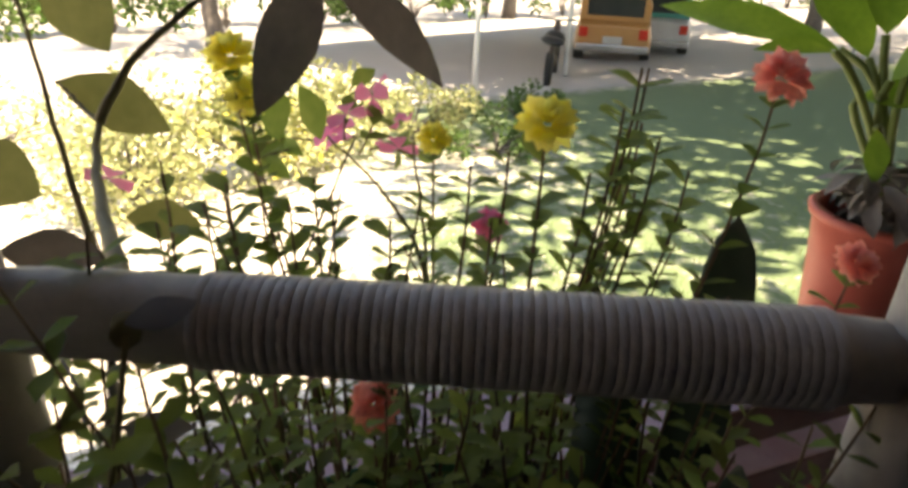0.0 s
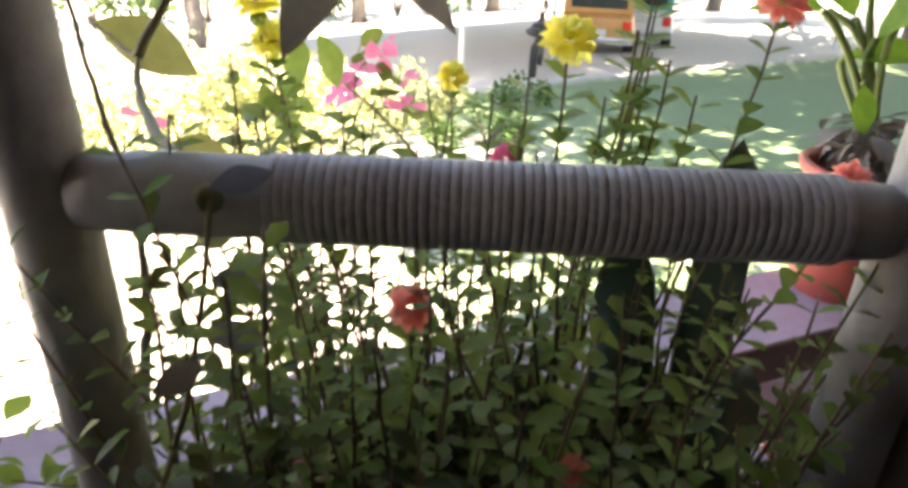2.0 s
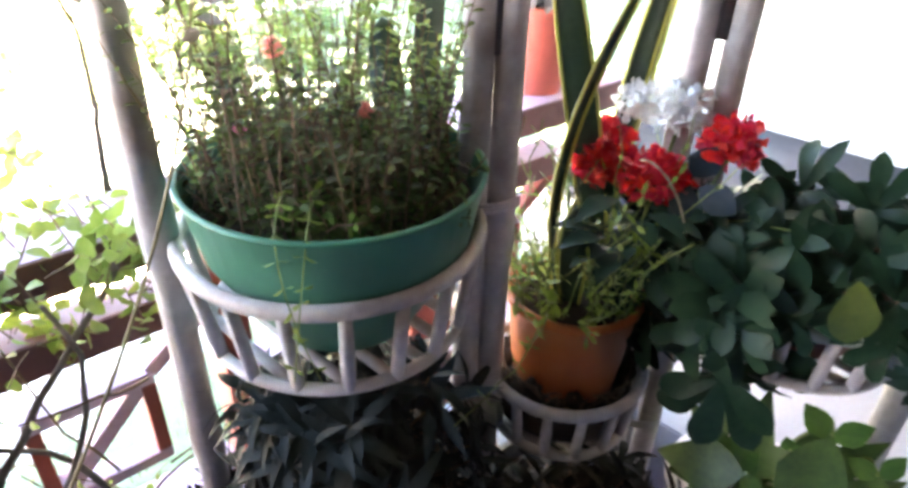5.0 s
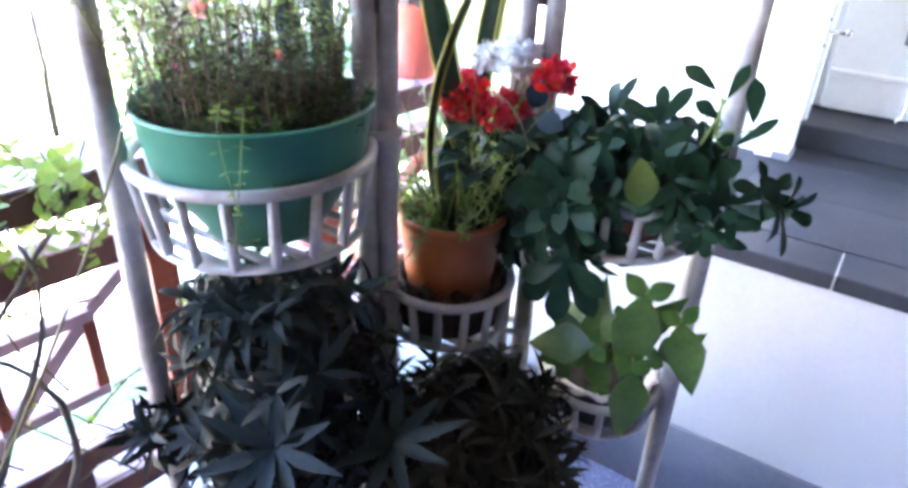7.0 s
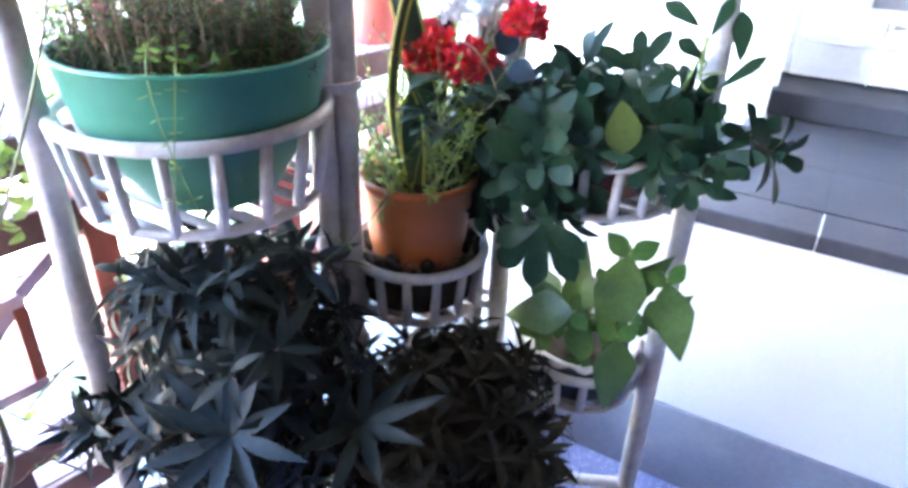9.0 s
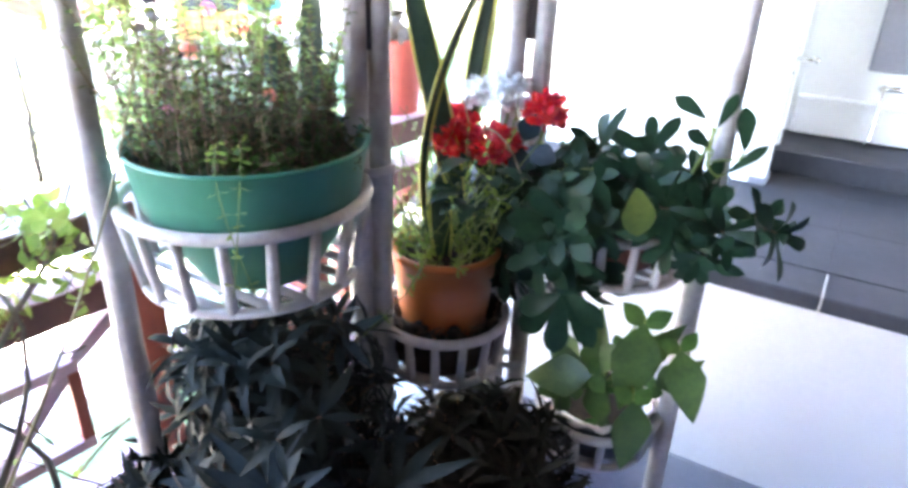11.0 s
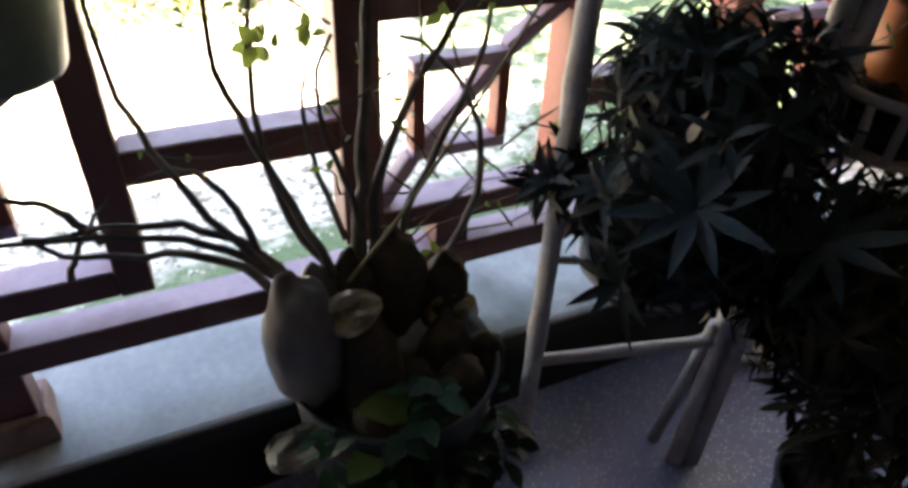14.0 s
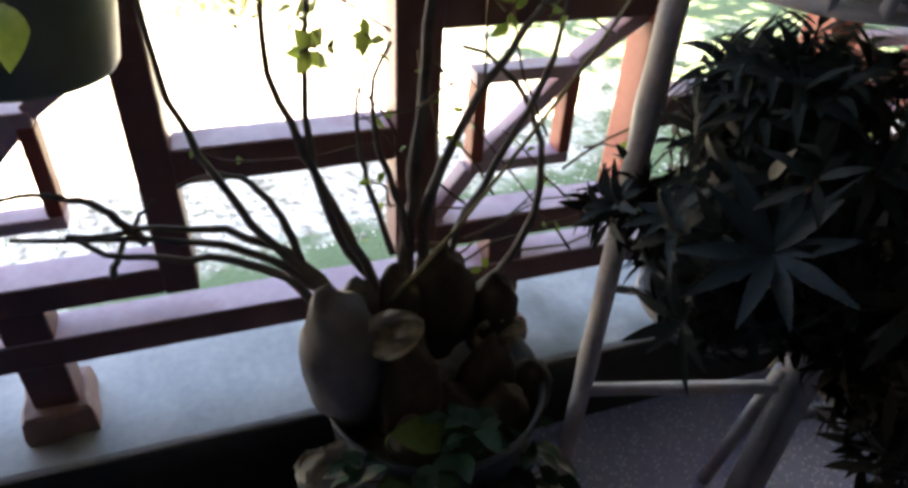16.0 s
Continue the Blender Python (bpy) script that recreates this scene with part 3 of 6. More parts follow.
def basket(centre, r_top, r_bot, z_top, z_bot, count):
    cx, cy = centre
    b = thing("basket", "", "")
    b.parent = stand
    b.location = Vector((cx, cy, z_bot)) - stand.location
    part("upper_hoop", Shape().ring((cx, cy, z_top), r_top, 0.0085, 56, 8, 1.15), RATTAN, b)
    part("lower_hoop", Shape().ring((cx, cy, z_bot), r_bot, 0.0075, 56, 8), RATTAN, b)
    for i in range(count):
        a = 2 * math.pi * (i + 0.3) / count
        c, s = math.cos(a), math.sin(a)
        p0, p1 = Vector((cx + c * r_top, cy + s * r_top, z_top - 0.004)), Vector((cx + c * r_bot, cy + s * r_bot, z_bot))
        part("spindle", Shape().tube([p0, p0.lerp(p1, 0.5), p1], [0.0074, 0.0082, 0.0076], 8), RATTAN, b)
    for i in range(-3, 4):
        y = i * r_bot / 3.7
        w = math.sqrt(max(0.0, r_bot ** 2 - y * y))
        part("base_slat", Shape().tube([(cx - w, cy + y, z_bot), (cx + w, cy + y, z_bot)], 0.007, 6), RATTAN, b)
    return b


B1 = ((L1[0] + M1[0]) / 2, (L1[1] + M1[1]) / 2)
B2 = ((M2[0] + T1[0]) / 2, (M2[1] + T1[1]) / 2)
B3 = ((T2[0] + R1[0]) / 2, (T2[1] + R1[1]) / 2)
basket((B1[0] + 0.006, B1[1] + 0.006), 0.175, 0.156, 0.999, 0.882, 18)
basket(B2, 0.118, 0.106, 0.705, 0.612, 15)
basket((B2[0] + 0.02, B2[1] - 0.02), 0.118, 0.106, 0.27, 0.19, 15)
basket(B3, 0.142, 0.128, 0.91, 0.82, 17)
B4 = (B3[0] + 0.02, B3[1] - 0.005)
basket(B4, 0.118, 0.104, 0.5, 0.425, 15)
part("ring", Shape().ring((*B1, 0.355), 0.122, 0.008, 48, 8), RATTAN, stand, "cane ring that carries a bowl")
for a, b in ((L1, (B1[0] - 0.06, B1[1] - 0.106)), (M1, (B1[0] + 0.06, B1[1] + 0.106))):
    pole("ring_arm", (*a, 0.355), (*b, 0.355), 0.008)


# ---- pots ----
def pot(name, centre, z0, h, r_bot, r_top, material, label, category="flower pot", rim=0.008, soil_depth=0.03, sides=44, bowl=0.6):
    cx, cy = centre
    p = thing(name, label, category, at=(cx, cy, z0))
    prof = [(0.001, 0), (r_bot * 0.96, 0), (r_bot, 0.006), (r_bot + (r_top - r_bot) * bowl * 0.52, h * 0.3), (r_bot + (r_top - r_bot) * bowl, h * 0.58), (r_top, h - rim * 2), (r_top + rim * 0.7, h - rim * 1.6), (r_top + rim, h - rim * 0.5),
            (r_top + rim * 0.5, h), (r_top - 0.003, h), (r_top - 0.006, h - 0.012), (r_bot + (r_top - r_bot) * bowl - 0.006, h * 0.58)]
    part("body", Shape().lathe(prof, (cx, cy, z0), sides), material, p)
    soil = Shape()
    zz = z0 + h - soil_depth
    soil.lathe([(0.001, 0.012), (r_top * 0.5, 0.008), (r_top * 0.9, 0.0), (r_top * 0.93, -0.01)], (cx, cy, zz), 28, 0.01)
    part("soil", soil, SOIL, p, "dark potting soil")
    return p


RED_AT = (0.06, -0.225)
RAIL_POT = (-0.075, -1.69)
RAIL_POT_CLAY = mat("dull brown plastic", (0.2, 0.17, 0.14), (0.3, 0.26, 0.21), 0.5, 6, 0.1, stain=(0.16, 0.14, 0.11))
pot("basin", (B1[0] + 0.024, B1[1] + 0.002), 0.888, 0.196, 0.09, 0.167, GREEN_PLASTIC, "wide green plastic basin standing in a rattan basket", "basin", rim=0.003, soil_depth=0.03, bowl=0.8)
pot("flower_pot", B2, 0.682, 0.162, 0.079, 0.094, ORANGE_PLASTIC, "orange plastic flower pot standing in a rattan basket")
pot("flower_pot", B3, 0.828, 0.12, 0.085, 0.105, mat("brown red clay", (0.16, 0.05, 0.04), (0.24, 0.08, 0.06), 0.6), "dull red flower pot under dark foliage")
pot("flower_pot", B4, 0.433, 0.082, 0.092, 0.102, DARK_PLASTIC, "dark flower pot below lime green leaves")
pot("flower_pot", B1, 0.308, 0.15, 0.1, 0.14, DARK_PLASTIC, "black plastic bowl under dense dark foliage")
pot("flower_pot", RED_AT, 0.931, 0.18, 0.056, 0.073, RED_PLASTIC, "red plastic flower pot on the balustrade")
pot("flower_pot", RAIL_POT, 0.931, 0.2, 0.075, 0.095, RAIL_POT_CLAY, "tall dull brown pot standing on the balustrade", rim=0.01)
pot("flower_pot", (0.255, -1.44), -0.215, 0.52, 0.12, 0.165, DARK_PLASTIC, "dark blue grey pot on the floor by the kerb", rim=0.006)

clods = thing("coir_clump", "dark brown coir lumps and roots in the small basket", "coir", at=(B2[0], B2[1], 0.7))
part("bed", Shape().lathe([(0.001, 0.0), (0.08, 0.0), (0.1, 0.02), (0.108, 0.075), (0.1, 0.088), (0.07, 0.072), (0.001, 0.072)], (*B2, 0.612), 32, 0.03), SOIL, clods, "matted dark coir lining the basket")
for k in range(34):
    a = rng.uniform(-2.6, 1.2)
    rr = rng.uniform(0.086, 0.1)
    part("lump", Shape().sphere((B2[0] + rr * math.cos(a), B2[1] + rr * math.sin(a), rng.uniform(0.66, 0.715)), rng.uniform(0.012, 0.022), (1, 1, 0.8), 5, 8, 0.6), SOIL, clods)
roots = Shape()
for k in range(30):
    a = rng.uniform(-2.6, 1.2)
    roots.tube([Vector((B2[0] + 0.1 * math.cos(a + 0.2 * j), B2[1] + 0.1 * math.sin(a + 0.2 * j), 0.7 + rng.uniform(-0.02, 0.03))) for j in range(4)], 0.0016, 4)
part("root_tangle", roots, STEM, clods, kind="stuff")

# ---- plants ----
WALKWAY = (1.0, -1.6, 1.2)


def spray(path, stems, leaves, n, ln, wd, spread=0.8, bend=0.5, start=0.25, r=0.0018, steps=2, pair=True, blunt=1.0, up=0.4, widest=0.55, grow=1.0):
    """A stem with leaves along it, in opposite pairs or singly."""
    pts = [Vector(p) for p in path]
    stems.tube(pts, [r * (1 - 0.5 * i / (len(pts) - 1)) for i in range(len(pts))], 5)
    for i in range(n):
        t = start + (1 - start) * (i + rng.random() * 0.5) / n
        q = t * (len(pts) - 1)
        k = min(int(q), len(pts) - 2)
        p = pts[k].lerp(pts[k + 1], q - k)
        d = (pts[k + 1] - pts[k]).normalized()
        a = i * 2.4 + rng.uniform(-0.4, 0.4)
        side = d.orthogonal().normalized()
        side = Matrix.Rotation(a, 3, d) @ side
        for s in ((1, -1) if pair else (1,)):
            along = side * s * spread + d * up + Vector((0, 0, rng.uniform(-0.15, 0.25)))
            sc = rng.uniform(0.7, 1.15) * (1 + (grow - 1) * t)
            leaves.leaf(p, along, d, ln * sc, wd * sc, bend * rng.uniform(0.3, 1.3), 0.3, steps, widest, blunt)


def curve(p, d, length, droop=0.0, wob=0.12, n=5):
    """A gently wandering stem line."""
    p, d = Vector(p), Vector(d).normalized()
    out = [p.copy()]
    for i in range(n):
        d = (d + Vector((rng.uniform(-wob, wob), rng.uniform(-wob, wob), rng.uniform(-wob, wob) - droop))).normalized()
        p = p + d * (length / n)
        out.append(p.copy())
    return out


def bloom(parent, name, centre, facing, material, r, petals=10, layers=3, label=""):
    """A flower of layered petals."""
    s = Shape()
    c, f = Vector(centre), Vector(facing).normalized()
    o = f.orthogonal().normalized()
    if petals > 4:
        for i in range(54):
            w = 1.65 * math.sqrt((i + 0.5) / 54)
            out = Matrix.Rotation(i * 2.4 + rng.uniform(-0.2, 0.2), 3, f) @ o
            d = f * math.cos(w) + out * math.sin(w)
            s.leaf(c + d * r * 0.15, d + sphere_dir() * 0.15, f - d * 0.3, r * rng.uniform(0.7, 0.95), r * 0.42, rng.uniform(-0.2, 0.5), 0.3, 4, 0.65, 2.2)
        layers = 0
    for k in range(layers):
        tilt = 0.25 + 0.45 * k
        for i in range(petals):
            a = 2 * math.pi * (i + 0.5 * k) / petals + rng.uniform(-0.15, 0.15)
            out = Matrix.Rotation(a, 3, f) @ o
            s.leaf(c, out + f * tilt * 1.2, f, r * (1 - 0.16 * k) * rng.uniform(0.85, 1.1), r * (0.62 if petals > 4 else 0.95), 0.5 - 0.3 * k + rng.uniform(-0.3, 0.3), 0.3, 4, 0.68, 2.4)
    return part(name, s, material, parent, label)


# flowering purslane in the basin
cx, cy = B1[0] + 0.018, B1[1]
plant = thing("purslane", "tall flowering purslane with small fleshy leaves in the green basin", "plant", at=(cx, cy, 1.05))
stems, leaves = Shape(), Shape()
old = Shape()
for i in range(190):
    a, rr = rng.uniform(0, 6.283), 0.138 * math.sqrt(rng.random())
    out = Vector((math.cos(a), math.sin(a), 0))
    base = (cx + rr * out.x, cy + rr * out.y, 1.05)
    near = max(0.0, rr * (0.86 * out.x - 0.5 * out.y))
    h = rng.uniform(0.11, (0.295 if rr * out.y < -0.06 else 0.25) - 1.1 * near)
    # the side towards the walkway grows straight up
    lean = out * rr * (0.4 if near > 0.02 else 1.5) + Vector((0, 0, 1))
    way = curve(base, lean, h, 0, 0.09, 10)
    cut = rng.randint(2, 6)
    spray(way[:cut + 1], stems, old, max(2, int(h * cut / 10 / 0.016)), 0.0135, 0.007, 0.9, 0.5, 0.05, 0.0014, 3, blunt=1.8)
    # stems on the walkway side take the dark tone to stand for shade
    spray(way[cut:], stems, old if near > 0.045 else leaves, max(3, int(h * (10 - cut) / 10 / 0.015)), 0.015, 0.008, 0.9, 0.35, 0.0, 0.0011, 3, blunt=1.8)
for i in range(230):
    a, rr = rng.uniform(0, 6.283), 0.135 * math.sqrt(rng.random())
    out = Vector((math.cos(a), math.sin(a), 0))
    base = (cx + rr * out.x, cy + rr * out.y, 1.046)
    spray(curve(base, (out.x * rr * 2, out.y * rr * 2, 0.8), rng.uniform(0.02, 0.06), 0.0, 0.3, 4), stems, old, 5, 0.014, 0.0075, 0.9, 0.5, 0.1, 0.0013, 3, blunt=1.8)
# fresh side shoots that hide the soil and lean over the rim
fresh = Shape()
for i in range(110):
    a, rr = rng.uniform(0, 6.283), 0.135 * rng.random() ** 0.4
    out = Vector((math.cos(a), math.sin(a), 0))
    base = (cx + rr * out.x, cy + rr * out.y, 1.05)
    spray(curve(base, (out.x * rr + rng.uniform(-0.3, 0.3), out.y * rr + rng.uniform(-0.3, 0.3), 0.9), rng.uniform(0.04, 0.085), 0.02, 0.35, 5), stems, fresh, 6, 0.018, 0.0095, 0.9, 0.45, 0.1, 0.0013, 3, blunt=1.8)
part("fresh_leaf_mass", fresh, FRESH_LEAF, plant, "younger low leaves, coloured darker for shade", kind="stuff")
part("old_leaf_mass", old, OLD_SHADED_LEAF, plant, "older leaves, coloured dark for shade low in the plant", kind="stuff")
part("stem_mass", stems, STEM, plant, kind="stuff")
leaf_parts(leaves, PURSLANE, plant, (0.3, -0.95, 1.3), 280)

TALL = [((0.218, -0.844, 1.327), YELLOW_PETAL, 0.017), ((0.074, -0.839, 1.275), YELLOW_PETAL, 0.014), ((0.24, -0.702, 1.345), PEACH_PETAL, 0.018),
        ((0.226, -0.945, 1.185), PEACH_PETAL, 0.015), ((-0.03, -0.957, 1.322), YELLOW_PETAL, 0.02), ((-0.023, -0.948, 1.292), YELLOW_PETAL, 0.019), ((0.282, -0.646, 1.235), PEACH_PETAL, 0.015), ((0.12, -0.816, 1.222), PINK_PETAL, 0.014)]


def bezier(a, b, c, d, n=8):
    a, b, c, d = Vector(a), Vector(b), Vector(c), Vector(d)
    return [a * (1 - t) ** 3 + b * 3 * t * (1 - t) ** 2 + c * 3 * t * t * (1 - t) + d * t ** 3 for t in [i / n for i in range(n + 1)]]


for (fx, fy, fz), petal, r in TALL:
    a = math.atan2(fy - cy, fx - cx)
    rr = min(0.13, math.hypot(fx - cx, fy - cy) * 0.8)
    b = Vector((cx + rr * math.cos(a), cy + rr * math.sin(a), 1.05))
    tip = Vector((fx, fy, fz))
    st, lf = Shape(), Shape()
    spray(bezier(b, b + Vector((0, 0, 0.1)), tip - Vector((0, 0, 0.08)), tip - Vector((0, 0, 0.008)), 8), st, lf, 15, 0.02, 0.0135, 0.95, 0.25, 0.1, 0.0017, 7, blunt=2.6, up=0.45)
    leaf_parts(lf, PURSLANE, part("flower_stem", st, STEM, plant), WALKWAY)
    bloom(plant, "flower", tip, (0.5, -0.2, 0.8), petal, r, 10, 4, "open double flower")
for tip in ((0.208, -0.776, 1.35), (0.22, -0.766, 1.312), (0.198, -0.795, 1.287), (0.214, -0.79, 1.33), (0.165, -0.832, 1.295), (0.15, -0.85, 1.283), (0.125, -0.932, 1.266), (0.105, -0.99, 1.276), (0.09, -0.95, 1.25), (0.18, -0.74, 1.26), (0.14, -0.9, 1.25), (0.179, -0.744, 1.342), (0.187, -0.75, 1.31), (0.213, -0.73, 1.285), (0.07, -1.0, 1.25), (0.055, -0.985, 1.262), (0.05, -0.96, 1.25), (0.08, -0.93, 1.262), (0.065, -1.03, 1.24)):
    tip = Vector(tip)
    b = Vector((cx - 0.02 + (tip.x - cx) * 0.75, cy + (tip.y - cy) * 0.7, 1.05))
    st, lf = Shape(), Shape()
    spray(bezier(b, b + Vector((0, 0, 0.1)), tip - Vector((0, 0, 0.08)), tip, 8), st, lf, 14, 0.0205, 0.0135, 0.95, 0.25, 0.1, 0.0017, 7, blunt=2.6, up=0.5)
    leaf_parts(lf, PURSLANE, part("flower_stem", st, STEM, plant), WALKWAY)
for p, m in (((0.33, -0.9, 1.13), PEACH_PETAL), ((0.26, -1.02, 1.12), PINK_PETAL)):
    bloom(plant, "flower", p, (0.4, -0.3, 0.7), m, 0.011, 7, 2)


for a0, da in ((-1.0, 0.25), (-0.75, -0.15), (-2.3, 0.2)):
    st, lf = Shape(), Shape()
    edge = Vector((cx + 0.16 * math.cos(a0), cy + 0.16 * math.sin(a0), 1.1))
    low = Vector((cx + 0.185 * math.cos(a0 + da), cy + 0.185 * math.sin(a0 + da), 0.93))
    spray(bezier(Vector((cx, cy, 1.08)), edge + Vector((0, 0, 0.05)), edge + (edge - Vector((cx, cy, 1.1))) * 0.25, low, 12), st, lf, 9, 0.014, 0.006, 0.9, 0.4, 0.3, 0.0014, 3, blunt=1.8)
    part("runner", st, STEM_GREEN, plant)
    part("runner_foliage", lf, VINE_LEAF, plant, kind="stuff")


def snake_blade(parent, base, tip, width, twist=0.0, margin=True):
    """An upright sword leaf with a yellow margin."""
    base, tip = Vector(base), Vector(tip)
    d = tip - base
    up = Matrix.Rotation(twist, 3, d.normalized()) @ Vector((0.8, -0.6, 0.1))
    s = Shape()
    s.leaf(base, d, up, d.length, width, 0.12, 0.35, 14, 0.5, 4.5)
    b = part("blade", s, SNAKE_LEAF, parent, solid=0.003)
    if margin:
        m = Shape()
        side = d.normalized().cross(up).normalized()
        up2 = (up - d.normalized() * up.dot(d.normalized())).normalized()
        for sg in (-1, 1):
            pts = []
            for i in range(10):
                t = 0.06 + 0.92 * i / 9
                w = width * 0.5 * ((t / 0.5) ** 0.7 if t < 0.5 else max(0.0, 1 - ((t - 0.5) / 0.5) ** 3.52))
                pts.append(base + d * t - up2 * (d.length * 0.06 * t * t) + side * sg * w + up2 * (w * 0.35))
            m.tube(pts, 0.0028, 5)
        part("margin", m, SNAKE_EDGE, b, "yellow leaf margin")


snake = thing("snake_plant", "short snake plant with dark banded leaves in the green basin", "plant", at=(0.32, -0.83, 1.03))
for b, t, w, tw in (((0.33, -0.83, 1.03), (0.245, -0.7, 1.265), 0.038, 0.2), ((0.315, -0.845, 1.03), (0.225, -0.785, 1.2), 0.04, -0.3), ((0.345, -0.85, 1.03), (0.33, -0.76, 1.15), 0.04, 0.5)):
    snake_blade(snake, b, t, w, tw, False)

# orange pot: yellow edged snake plant, wiry stems, red and white flower heads
ox, oy = B2
gold = thing("snake_plant", "snake plant with yellow edged leaves in the orange pot", "plant", at=(ox, oy, 0.83))


def ribbon(parent, pts, width, face):
    """A sword leaf that follows a bent line, with yellow margins."""
    n = 14
    way = bezier(*pts, n)
    blade, rim = Shape(), Shape()
    edges = ([], [])
    face = Vector(face)
    for k, c in enumerate(way):
        d = (way[min(k + 1, n)] - way[max(k - 1, 0)]).normalized()
        side = d.cross(face).normalized()
        up = side.cross(d)
        u = k / n
        w = width * 0.5 * (0.55 + 0.45 * min(1, u / 0.35)) * (1 if u < 0.6 else max(0.02, 1 - ((u - 0.6) / 0.4) ** 2.2))
        blade.v += [c - side * w + up * w * 0.3, c, c + side * w + up * w * 0.3]
        edges[0].append(c - side * w + up * w * 0.3)
        edges[1].append(c + side * w + up * w * 0.3)
    for k in range(n):
        for h in (0, 1):
            blade.f.append((k * 3 + h, k * 3 + h + 1, k * 3 + h + 4, k * 3 + h + 3))
    b = part("blade", blade, SNAKE_LEAF, parent, solid=0.003)
    for e in edges:
        rim.tube(e, 0.0024, 5)
    part("margin", rim, SNAKE_EDGE, b, "yellow leaf margin")


for line, width, face in ((((0.46, -0.66, 0.8), (0.445, -0.72, 1.0), (0.45, -0.7, 1.12), (0.468, -0.47, 1.34)), 0.015, (0.9, -0.3, 0.3)),
                          (((0.49, -0.605, 0.8), (0.465, -0.61, 0.98), (0.435, -0.64, 1.12), (0.385, -0.68, 1.4)), 0.04, (0.55, -0.83, 0.1)),
                          (((0.47, -0.6, 0.8), (0.46, -0.57, 1.0), (0.445, -0.54, 1.15), (0.5, -0.52, 1.36)), 0.03, (0.75, -0.65, 0.1)),
                          (((0.46, -0.57, 0.8), (0.45, -0.54, 0.95), (0.455, -0.52, 1.06), (0.485, -0.5, 1.3)), 0.012, (0.6, -0.8, 0.1)),
                          (((0.48, -0.66, 0.8), (0.48, -0.67, 0.87), (0.475, -0.67, 0.93), (0.47, -0.665, 0.985)), 0.036, (0.5, -0.85, 0.2))):
    ribbon(gold, line, width, face)
wiry = thing("wiry_plant", "tangle of thin yellow green stems in the orange pot", "plant", at=(ox, oy, 0.83))
ws, wlv = Shape(), Shape()
for i in range(85):
    a, rr = rng.uniform(0, 6.283), 0.085 * math.sqrt(rng.random())
    spray(curve((ox + rr * math.cos(a), oy + rr * math.sin(a), 0.82), (math.cos(a) * 0.25, math.sin(a) * 0.25, 1), rng.uniform(0.08, 0.34), 0.03, 0.42, 11), ws, wlv, 4, 0.018, 0.007, 0.8, 0.5, 0.2, 0.0016, 3)
part("stem_mass", ws, STEM_GREEN, wiry, kind="stuff")
leaf_parts(wlv, VINE_LEAF, wiry, WALKWAY, 200)
bouquet = thing("flower_bunch", "bunch of red and white ruffled flower heads in the orange pot", "flowers", at=(ox, oy, 0.83))


def ball_flower(parent, centre, r, material, n, label):
    s = Shape()
    c = Vector(centre)
    for i in range(n):
        d = sphere_dir()
        if d.z < -0.5:
            continue
        s.leaf(c + d * r * rng.uniform(0.45, 0.75), d + sphere_dir() * 0.55, sphere_dir(), r * rng.uniform(0.3, 0.5), r * rng.uniform(0.3, 0.45), rng.uniform(-0.6, 0.9), 0.35, 3, 0.6, 1.8)
    s.sphere(c, r * 0.55, rings=6, sides=10, rough=0.3)
    part("flower_head", s, material, parent, label)


for c, r, m, lab in (((0.457, -0.6, 1.027), 0.053, RED_PETAL, "red ruffled flower head"), ((0.542, -0.6, 1.016), 0.047, RED_PETAL, "red ruffled flower head"), ((0.622, -0.586, 1.09), 0.038, RED_PETAL, "red ruffled flower head"),
                     ((0.539, -0.555, 1.1), 0.042, WHITE_PETAL, "white ruffled flower head"), ((0.475, -0.55, 1.09), 0.034, WHITE_PETAL, "white ruffled flower head"), ((0.41, -0.6, 1.005), 0.02, WHITE_PETAL, "small white flower head")):
    ball_flower(bouquet, c, r, m, 210, lab)
    part("stalk", Shape().tube(bezier((ox, oy, 0.82), (ox, oy, 0.92), Vector(c) - Vector((0, 0, 0.1)), Vector(c) - Vector((0, 0, r * 0.5)), 6), 0.0028, 6), STEM_GREEN, bouquet)
part("dry_stalk", Shape().tube(bezier((0.54, -0.645, 1.06), (0.56, -0.655, 1.075), (0.6, -0.65, 1.05), (0.612, -0.64, 0.985), 8), 0.0014, 6), DRY_LEAF, bouquet, "pale dry curved stalk")
for c, d in (((0.59, -0.6, 1.04), (0.3, -0.3, 0.5)), ((0.6, -0.6, 1.03), (0.8, -0.4, 0.0)), ((0.59, -0.6, 1.03), (0.2, -0.6, -0.5))):
    s1 = Shape()
    s1.leaf(c, d, (0.4, -0.8, 0.4), 0.06, 0.04, 0.5, 0.2, 6, 0.5, 1.4)
    part("leaf", s1, BLUE_LEAF, bouquet, "grey blue leaf beside the red heads")
bl = Shape()
for i in range(16):
    a = rng.uniform(0, 6.283)
    bl.leaf((ox + 0.06 + 0.03 * math.cos(a), oy + 0.02 * math.sin(a), rng.uniform(0.9, 1.02)), (math.cos(a), math.sin(a), 0.5), (0, 0, 1), rng.uniform(0.06, 0.09), 0.035, 0.8, 0.25, 4, 0.45)
leaf_parts(bl, DARK_LEAF, bouquet, WALKWAY)


